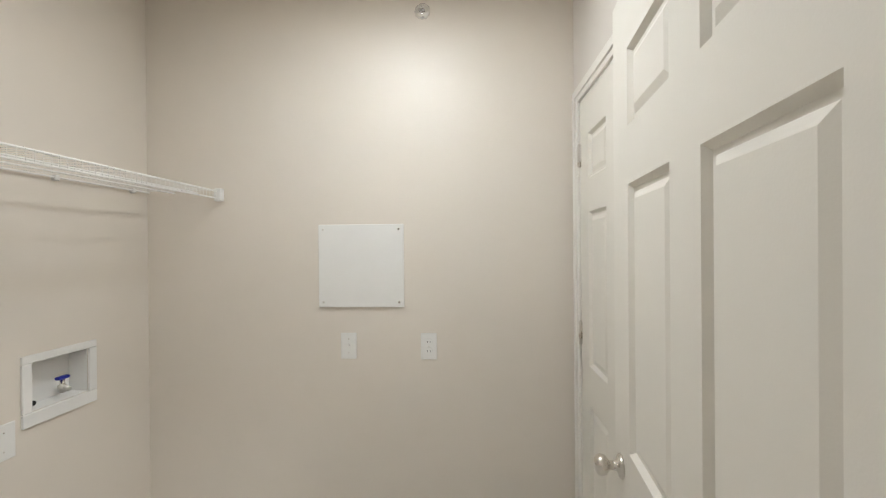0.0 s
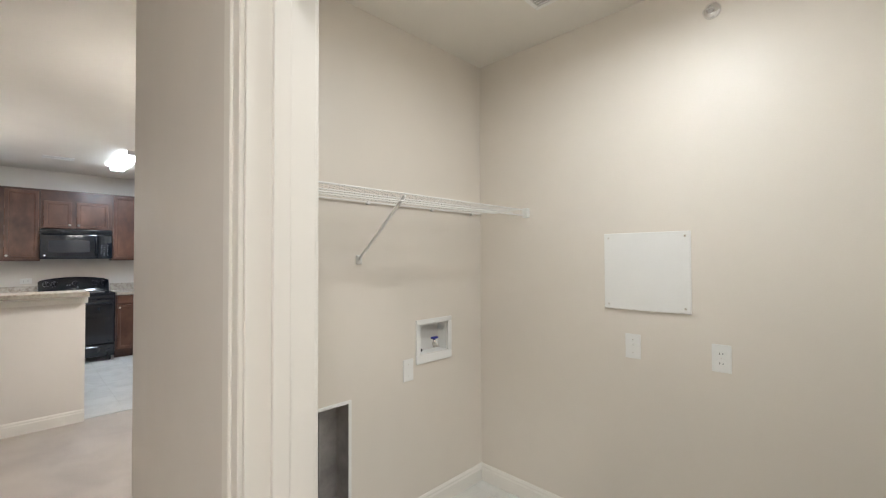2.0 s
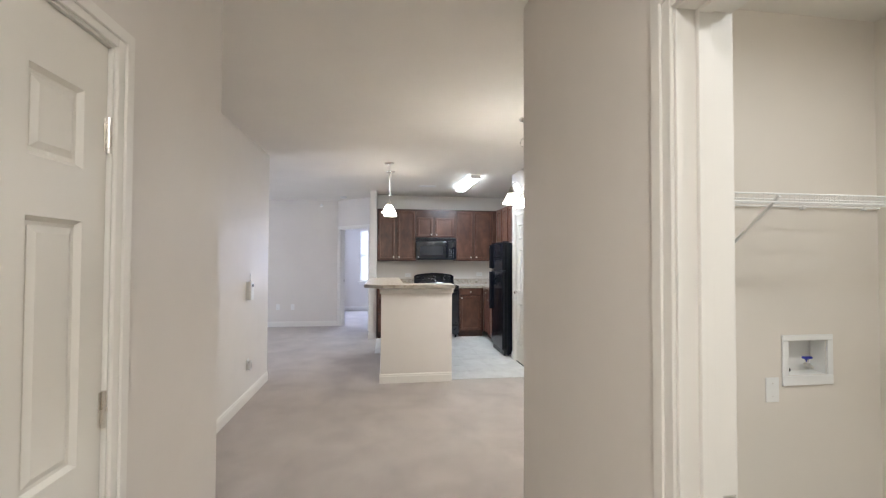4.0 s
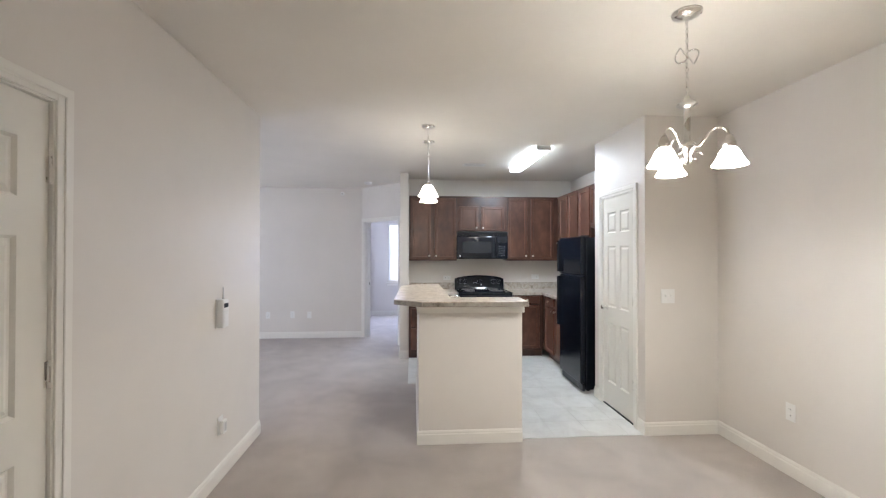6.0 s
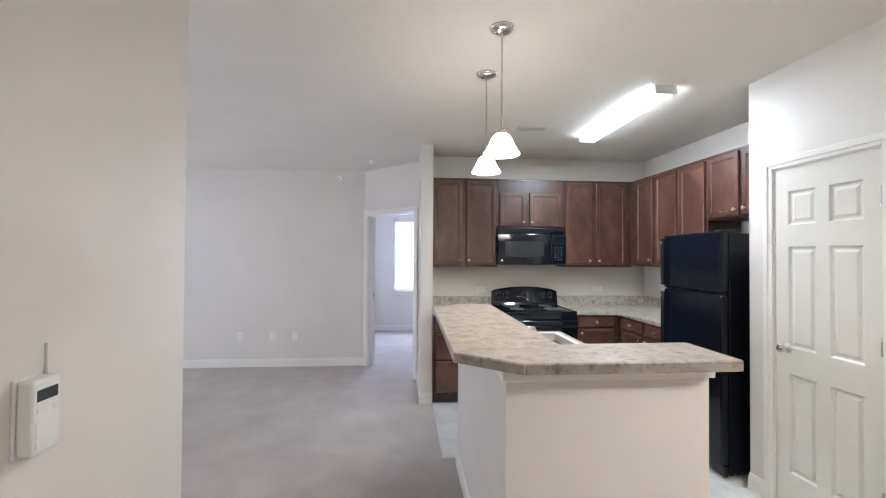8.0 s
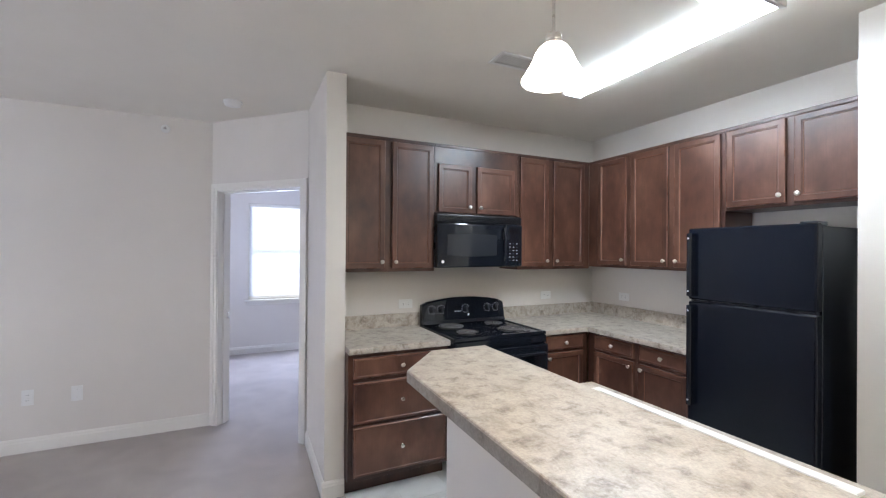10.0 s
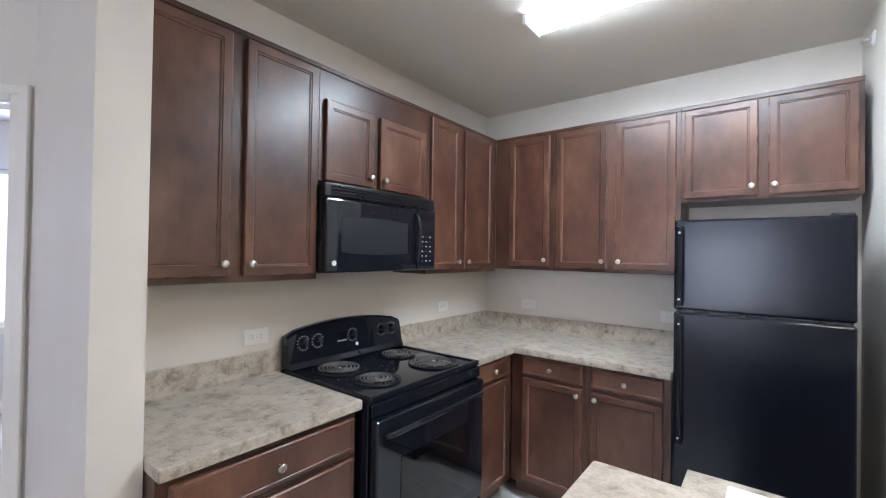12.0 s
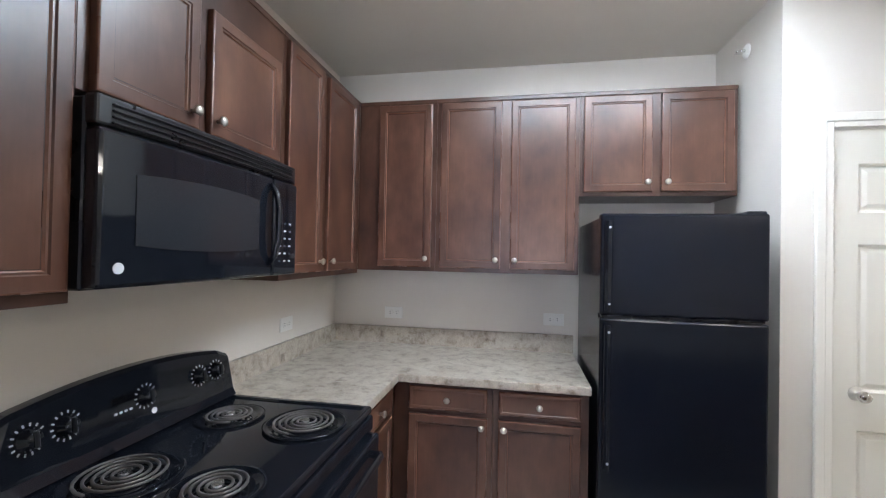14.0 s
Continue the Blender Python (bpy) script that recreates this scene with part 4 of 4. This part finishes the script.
def chandelier(x, y):
    top = empty("chandelier", pose(x, y, 0), "satin nickel chandelier with three frosted bell shades", "chandelier")
    part("canopy", lathe([(0, CEIL), (0.065, CEIL), (0.062, CEIL - 0.012), (0.02, CEIL - 0.028), (0, CEIL - 0.028)], 24), NICKEL, top, "", True)
    bm = bmesh.new()
    z, i = CEIL - 0.03, 0
    while z > 2.205:
        m = pose(0, 0, z - 0.013, 90, 0, 90 * (i % 2) + 20)
        pts = [m @ Vector((0.006 * math.cos(a), 0.0135 * math.sin(a), 0)) for a in [2 * math.pi * k / 12 for k in range(13)]]
        add_tube(bm, pts, 0.0015, 5)
        z -= 0.0225
        i += 1
    part("chain", bm, NICKEL, top, "thin nickel chain", True)
    for s in (-1, 1):
        pts = [(0.012 * math.sin(2 * a), s * (0.028 + 0.026 * math.cos(a)), 2.385 + 0.032 * math.sin(a)) for a in [2 * math.pi * k / 20 for k in range(21)]]
        part("looped_chain", tube(pts, 0.0032, 6), NICKEL, top, "spare chain looped round the rod", True)
    part("column", lathe([(0, 2.205), (0.010, 2.20), (0.016, 2.178), (0.042, 2.164), (0.045, 2.156), (0.020, 2.145), (0.014, 2.135), (0.013, 2.0), (0.018, 1.99), (0.034, 1.975), (0.038, 1.96), (0.026, 1.935), (0.016, 1.92), (0.022, 1.905), (0.014, 1.885), (0, 1.88)], 24), NICKEL, top, "turned nickel column", True)
    for k in range(3):
        a = radians(120 * k + 52)
        ca, sa = math.cos(a), math.sin(a)
        prof = [(0.03, 1.955), (0.05, 1.965), (0.068, 1.99), (0.085, 2.018), (0.11, 2.036), (0.134, 2.034), (0.154, 2.016), (0.162, 1.99), (0.162, 1.965)]
        arm = part("arm", tube([(r * ca, r * sa, zz) for r, zz in prof], 0.0055, 8), NICKEL, top, "", True)
        part("scroll", tube([((0.03 + 0.03 * math.cos(q)) * ca, (0.03 + 0.03 * math.cos(q)) * sa, 1.92 + 0.016 * math.sin(q)) for q in [0.3 * j for j in range(17)]], 0.003, 6), NICKEL, arm, "", True)
        m = pose(0.162 * ca, 0.162 * sa, 1.858)
        part("socket_cup", lathe([(0, 0.135), (0.012, 0.135), (0.018, 0.120), (0.026, 0.100), (0.026, 0.078), (0, 0.074)], 18, m), NICKEL, arm, "", True)
        part("shade", lathe(bell(0.76), 28, m), SHADE, arm, "lit frosted white glass bell shade", True)
        bulb("chandelier_bulb", (x + 0.162 * ca, y + 0.162 * sa, 1.885), 15, WARM, 0.026)


chandelier(-2.93, 0.395)


def ceiling_tube():
    top = empty("ceiling_light", pose(-5.94, 0.485, 0), "long lit fluorescent wraparound ceiling light", "ceiling light")
    part("housing", box(-0.59, 0.59, -0.06, 0.06, CEIL - 0.014, CEIL - 0.001, 0.003), WHITE, top)
    out = [(-0.072, CEIL - 0.0145), (-0.072, CEIL - 0.030), (-0.067, CEIL - 0.042), (-0.056, CEIL - 0.047), (0.056, CEIL - 0.047), (0.067, CEIL - 0.042), (0.072, CEIL - 0.030), (0.072, CEIL - 0.0145)]
    bm = bmesh.new()
    a = [bm.verts.new((-0.582, y, z)) for y, z in out]
    b = [bm.verts.new((0.582, y, z)) for y, z in out]
    for i in range(len(out) - 1):
        bm.faces.new((a[i], a[i + 1], b[i + 1], b[i]))
    bm.faces.new(a)
    bm.faces.new(b[::-1])
    bmesh.ops.recalc_face_normals(bm, faces=bm.faces[:])
    part("diffuser", bm, TUBE, top, "glowing white acrylic diffuser")
    for x in (-0.604, 0.5825):
        part("end_cap", box(x, x + 0.0215, -0.076, 0.076, CEIL - 0.052, CEIL - 0.001, 0.003), WHITE, top)


ceiling_tube()


def dome(x, y, label):
    top = empty("ceiling_lamp", pose(x, y, 0), label, "ceiling lamp", "dome ceiling lamps")
    part("base", lathe([(0, CEIL), (0.15, CEIL), (0.15, CEIL - 0.02), (0, CEIL - 0.02)], 28), NICKEL, top)
    part("glass", lathe([(0.14, CEIL - 0.02), (0.135, CEIL - 0.05), (0.10, CEIL - 0.08), (0.05, CEIL - 0.095), (0, CEIL - 0.10)], 28), DOME, top, "lit opal glass dome", True)


dome(-0.1, 0.8, "lit opal dome lamp on the laundry ceiling")
# Unseen dome, added to go with the hall's extra light.
dome(0.9, -0.8, "unseen lit opal dome lamp added to brighten the hall")


# ---- laundry things ----
def outlet(m, label, kind="duplex", w=0.07, h=0.115, category="outlet"):
    """A wall plate: local x across, z up, the room at -y; centred on its origin."""
    top = empty("outlet" if kind in ("duplex", "sideways") else "wall_plate", m, label, category)
    if kind == "sideways":
        w, h = h, w
    part("plate", box(-w / 2, w / 2, -0.006, -0.0005, -h / 2, h / 2, 0.003, 2), WHITE, top)
    if kind in ("duplex", "sideways"):
        for s in (-1, 1):
            c = (0, s * 0.02) if kind == "duplex" else (s * 0.02, 0)
            f = part("receptacle", lathe([(0, 0), (0.0165, 0), (0.0155, 0.0025), (0, 0.0025)], 18, pose(c[0], -0.0055, c[1], 90)), WHITE, top)
            bm = bmesh.new()
            for d in (-0.006, 0.006):
                if kind == "duplex":
                    add_box(bm, c[0] + d - 0.001, c[0] + d + 0.001, -0.0088, -0.0078, c[1] - 0.004, c[1] + 0.004)
                else:
                    add_box(bm, c[0] - 0.004, c[0] + 0.004, -0.0088, -0.0078, c[1] + d - 0.001, c[1] + d + 0.001)
            part("slots", bm, DARK, f)
    elif kind == "switch":
        for x in ((-0.023, 0.023) if w > 0.1 else (0,)):
            part("toggle", box(x - 0.005, x + 0.005, -0.017, -0.005, -0.003, 0.010, 0.002), WHITE, top)
    for z in ((0,) if kind in ("duplex", "sideways") else (-0.03, 0.03)):
        part("screw", lathe([(0, 0), (0.003, 0), (0.002, 0.0012), (0, 0.0013)], 8, pose(0, -0.0058, z, 90)), NICKEL, top)
    return top


FACE_S, FACE_E, FACE_N, FACE_W = 0, 90, 180, -90
outlet(pose(-0.345, LY1, 0.965, 0, 0, FACE_S), "white wall switch plate below the access panel", "switch", category="switch plate")
outlet(pose(0.010, LY1, 0.965, 0, 0, FACE_S), "white duplex outlet below the access panel")


def access_panel():
    top = empty("access_panel", pose(-0.286, LY1, 1.318), "square white access panel screwed to the wall", "access panel")
    part("panel", box(-0.19, 0.19, -0.011, -0.0005, -0.182, 0.182, 0.003, 2), WHITE, top)
    for x in (-0.168, 0.168):
        for z in (-0.16, 0.16):
            part("screw", lathe([(0, 0), (0.0055, 0), (0.004, 0.002), (0, 0.0022)], 12, pose(x, -0.0108, z, 90)), NICKEL, top)


access_panel()


def recess_pan(bm, x0, x1, z0, z1, depth, t=0.002):
    """A five-sided pan let into the wall from y 0 to its depth."""
    add_box(bm, x0, x1, depth - t, depth, z0, z1)
    add_box(bm, x0, x0 + t, 0.0, depth - t, z0, z1)
    add_box(bm, x1 - t, x1, 0.0, depth - t, z0, z1)
    add_box(bm, x0 + t, x1 - t, 0.0, depth - t, z0, z0 + t)
    add_box(bm, x0 + t, x1 - t, 0.0, depth - t, z1 - t, z1)


def washer_box():
    top = empty("washer_box", pose(LX0, 1.20, 0.93, 0, 0, 90), "white recessed washing machine outlet box with a valve", "outlet box")
    w, h = 0.137, 0.119
    for b in ((-w, w, h - 0.027, h), (-w, w, -h, -h + 0.046), (-w, -w + 0.032, -h + 0.046, h - 0.027), (w - 0.032, w, -h + 0.046, h - 0.027)):
        part("frame", box(b[0], b[1], -0.010, -0.0005, b[2], b[3], 0.003, 2), WHITE, top)
    bm = bmesh.new()
    recess_pan(bm, -0.1045, 0.1045, -0.0725, 0.0915, 0.075)
    part("recess", bm, WHITE, top, "shaded white plastic recess")
    part("valve", lathe([(0, -0.030), (0.010, -0.030), (0.010, -0.018), (0.014, -0.016), (0.014, -0.004), (0.008, 0.0), (0.008, 0.018), (0, 0.018)], 14, pose(0.030, 0.025, -0.022)), NICKEL, top, "dull metal supply valve", True)
    part("valve_outlet", tube([(0.030, 0.025, -0.030), (0.030, -0.002, -0.040)], 0.009, 10), NICKEL, top, "", True)
    part("valve_handle", box(0.008, 0.052, 0.014, 0.034, -0.004, 0.008, 0.004, 2), BLUE, top, "blue valve handle")
    part("plug", lathe([(0, 0), (0.009, 0), (0.009, 0.03), (0, 0.031)], 12, pose(-0.085, 0.04, -0.05, 90)), SATIN_BLACK, top, "small dark plug")


washer_box()
outlet(pose(LX0, 1.01, 0.795, 0, 0, FACE_E), "blank white wall plate below the washer box", "blank", category="wall plate")


def dryer_recess():
    y0, y1, z0, z1 = 0.425, 0.650, 0.25, 0.715
    top = empty("dryer_vent_box", pose(LX0, y0, 0, 0, 0, 90), "galvanised metal dryer vent box let into the wall", "vent box")
    w = y1 - y0
    for b in ((-0.012, 0.004, z0 - 0.012, z1 + 0.012), (w - 0.004, w + 0.012, z0 - 0.012, z1 + 0.012), (0.004, w - 0.004, z1 - 0.004, z1 + 0.012), (0.004, w - 0.004, z0 - 0.012, z0 + 0.004)):
        part("flange", box(b[0], b[1], -0.006, -0.0005, b[2], b[3], 0.002), WHITE, top)
    bm = bmesh.new()
    recess_pan(bm, 0.0005, w - 0.0005, z0 + 0.0005, z1 - 0.0005, 0.105)
    part("pan", bm, DULL, top, "dull grey metal pan")
    part("pan_fold", box(w * 0.55, w * 0.58, 0.092, 0.1028, z0 + 0.01, z1 - 0.01, 0.001), DULL, top)


dryer_recess()


def wire_shelf():
    y0, y1, z = 0.02, LY1 - 0.004, 1.655
    xw, xf = LX0 + 0.012, -0.93
    top = empty("wire_shelf", None, "white wire shelf with a front lip and brace", "shelf")
    for x, zz in ((xw, z), (xw + 0.12, z - 0.004), (xw + 0.23, z - 0.004), (xf, z), (xf, z - 0.032)):
        part("long_wire", tube([(x, y0, zz), (x, y1, zz)], 0.0030 if zz == z - 0.004 else 0.0036, 8), WHITE, top)
    n = 72
    for i in range(n):
        y = y0 + (y1 - y0) * (i + 0.5) / n
        part("cross_wire", tube([(xw, y, z + 0.004), (xf, y, z + 0.004), (xf + 0.004, y, z), (xf + 0.004, y, z - 0.032)], 0.0010, 5), WHITE, top)
    part("end_bracket", box(xf - 0.014, xf + 0.020, LY1 - 0.028, LY1 - 0.0005, z - 0.044, z + 0.012, 0.004, 2), WHITE, top, "white plastic end bracket")
    for yb in (0.70,):
        part("brace", tube([(xf, yb, z - 0.008), (LX0 + 0.012, yb, z - 0.275)], 0.007, 8), WHITE, top, "diagonal white support brace")
        part("brace_foot", box(LX0 + 0.0005, LX0 + 0.014, yb - 0.016, yb + 0.016, z - 0.300, z - 0.255, 0.004), WHITE, top)
    for y in (0.32, 0.75, 1.18, 1.52):
        part("wall_clip", box(LX0 + 0.0005, LX0 + 0.020, y - 0.010, y + 0.010, z - 0.012, z + 0.008, 0.003), WHITE, top)


wire_shelf()


def sprinkler(m, label):
    top = empty("sprinkler", m, label, "sprinkler")
    part("escutcheon", lathe([(0, 0), (0.034, 0), (0.034, 0.004), (0.022, 0.012), (0, 0.012)], 22), WHITE if "white" in label else CHROME, top, "", True)
    part("head", lathe([(0, 0.012), (0.010, 0.012), (0.009, 0.028), (0.004, 0.034), (0.004, 0.048), (0, 0.048)], 14), CHROME, top, "", True)
    part("deflector", box(-0.014, 0.014, -0.010, -0.006, 0.012, 0.05, 0.002), CHROME, top)


sprinkler(pose(-0.005, LY1, 2.425, 90), "chrome sidewall sprinkler high on the laundry wall")
sprinkler(pose(-8.45, -2.09, 2.49, 90, 0, 90), "white sidewall sprinkler high on the living room wall")
sprinkler(pose(-5.27, 1.27, 2.45, 90, 0, -90), "white sidewall sprinkler high beside the fridge")


def vent(x, y, sx, sy, label):
    top = empty("ceiling_vent", pose(x, y, CEIL), label, "vent")
    f = 0.022
    for b in ((-sx, sx, -sy, -sy + f), (-sx, sx, sy - f, sy), (-sx, -sx + f, -sy + f, sy - f), (sx - f, sx, -sy + f, sy - f)):
        part("frame", box(b[0], b[1], b[2], b[3], -0.009, -0.0005, 0.002), WHITE, top)
    part("backing", box(-sx + f, sx - f, -sy + f, sy - f, -0.002, -0.0006), GREY, top)
    n = max(4, int((2 * sy - 2 * f) / 0.017))
    for i in range(n):
        y = -sy + f + (2 * sy - 2 * f) * (i + 0.5) / n
        s = part("slat", box(-sx + f, sx - f, -0.006, 0.006, -0.0007, 0.0007), WHITE, top)
        s.matrix_local = pose(0, y, -0.006, 24)


vent(-6.345, -0.10, 0.075, 0.14, "white louvred ceiling supply vent in the kitchen")
vent(-0.57, 1.215, 0.10, 0.10, "white louvred vent in the laundry ceiling")
vent(-2.3, 1.2, 0.16, 0.16, "white louvred vent in the dining ceiling")


def smoke_alarm(x, y):
    top = empty("smoke_alarm", pose(x, y, CEIL), "round white smoke alarm on the ceiling", "smoke alarm")
    part("base", lathe([(0, -0.0005), (0.065, -0.0005), (0.065, -0.012), (0, -0.012)], 24), WHITE, top)
    part("cover", lathe([(0.060, -0.012), (0.056, -0.030), (0.035, -0.036), (0, -0.037)], 24), WHITE, top, "", True)


smoke_alarm(-7.80, -1.58)


def thermostat():
    top = empty("thermostat", pose(-3.875, -2.12, 1.078, 0, 0, 180), "white digital thermostat with a dark screen and a grey stub antenna", "thermostat")
    part("back_plate", box(-0.044, 0.044, -0.008, -0.0005, -0.094, 0.094, 0.003, 2), WHITE, top)
    part("body", box(-0.041, 0.041, -0.048, -0.0085, -0.090, 0.090, 0.008, 3), WHITE, top)
    part("screen", box(-0.03, 0.03, -0.0495, -0.0478, 0.038, 0.066, 0.0006), SCREEN, top, "dark grey display window")
    for x in (-0.022, 0.022):
        part("button", box(x - 0.008, x + 0.008, -0.0505, -0.0478, 0.010, 0.020, 0.001), WHITE, top)
    part("lower_flap", box(-0.032, 0.032, -0.0495, -0.0478, -0.076, -0.008, 0.0006), WHITE, top)
    part("antenna", lathe([(0, 0.089), (0.0045, 0.089), (0.0035, 0.165), (0, 0.167)], 10, pose(0.038, -0.012, 0)), GREY, top, "thin grey stub antenna", True)


thermostat()
outlet(pose(-3.90, -2.12, 0.352, 0, 0, FACE_N), "white duplex outlet low on the wall")


def plug_in_cover():
    top = empty("plug_in_cover", pose(-3.90, -2.12, 0.345, 0, 0, 180), "small white plug-in cover over the low outlet", "plug cover")
    part("shell", box(-0.026, 0.026, -0.036, -0.0092, -0.045, 0.042, 0.006, 2), WHITE, top)
    part("grip", box(-0.012, 0.012, -0.040, -0.0355, -0.030, 0.028, 0.002), GREY, top)


plug_in_cover()
outlet(pose(KX, -0.35, 1.085, 0, 0, FACE_E), "white sideways outlet above the counter", "sideways")
outlet(pose(KX, 1.02, 1.10, 0, 0, FACE_E), "white sideways outlet near the corner", "sideways")
outlet(pose(-7.07, KY, 1.10, 0, 0, FACE_S), "white sideways outlet above the corner counter", "sideways")
outlet(pose(-6.11, KY, 1.10, 0, 0, FACE_S), "white sideways outlet beside the fridge", "sideways")
outlet(pose(-8.45, -2.93, 0.40, 0, 0, FACE_E), "white duplex outlet on the living room wall")
outlet(pose(-8.45, -3.34, 0.395, 0, 0, FACE_E), "white duplex outlet beside the cable plates")
outlet(pose(-8.45, -2.645, 0.395, 0, 0, FACE_E), "white cable plate on the living room wall", "blank", category="wall plate")
outlet(pose(-3.68, 1.62, 0.42, 0, 0, FACE_S), "white duplex outlet low in the dining area")
outlet(pose(-4.34, 1.19, 1.12, 0, 0, FACE_E), "white two-gang light switch on the dining wall", "switch", 0.115, 0.115, "light switch")


# ---- floor tiles ----
def tiles(name, x0, y0, x1, y1, size, label, notch=None):
    top = tagged(link(name, box(x0, x1, y0, y1, 0.0005, 0.003), GROUT), label, "floor", "", "structure")
    nx, ny = math.ceil((x1 - x0) / size - 0.01), math.ceil((y1 - y0) / size - 0.01)
    shared = {}
    for i in range(nx):
        for j in range(ny):
            a, b = x1 - (i + 1) * size, y0 + j * size
            w, d = size, size
            if a < x0:
                w, a = a + size - x0, x0
            d = min(size, y1 - b)
            if w < 0.03 or d < 0.03 or (notch and notch[0] < a + w / 2 < notch[1] and notch[2] < b + d / 2 < notch[3]):
                continue
            key = (round(w, 3), round(d, 3))
            if key not in shared:
                bm = box(0.0012, w - 0.0012, 0.0012, d - 0.0012, 0.0, 0.0025, 0.0008)
                me = bpy.data.meshes.new("tile")
                bm.to_mesh(me)
                bm.free()
                me.materials.append(TILE)
                shared[key] = me
            t = new("tile", shared[key])
            t.parent = top
            t.location = (a, b, 0.0028)


tiles("floor_kitchen", KX + 0.002, -0.045, -4.345, KY - 0.002, 0.305, "pale grey-beige kitchen floor tiles")
tiles("floor_kitchen_west", KX + 0.002, -0.925, -5.80, -0.047, 0.305, "pale grey-beige kitchen floor tiles by the drawers")
tiles("floor_laundry", LX0 + 0.002, -0.005, LX1 - 0.002, LY1 - 0.002, 0.305, "pale grey-beige laundry floor tiles")
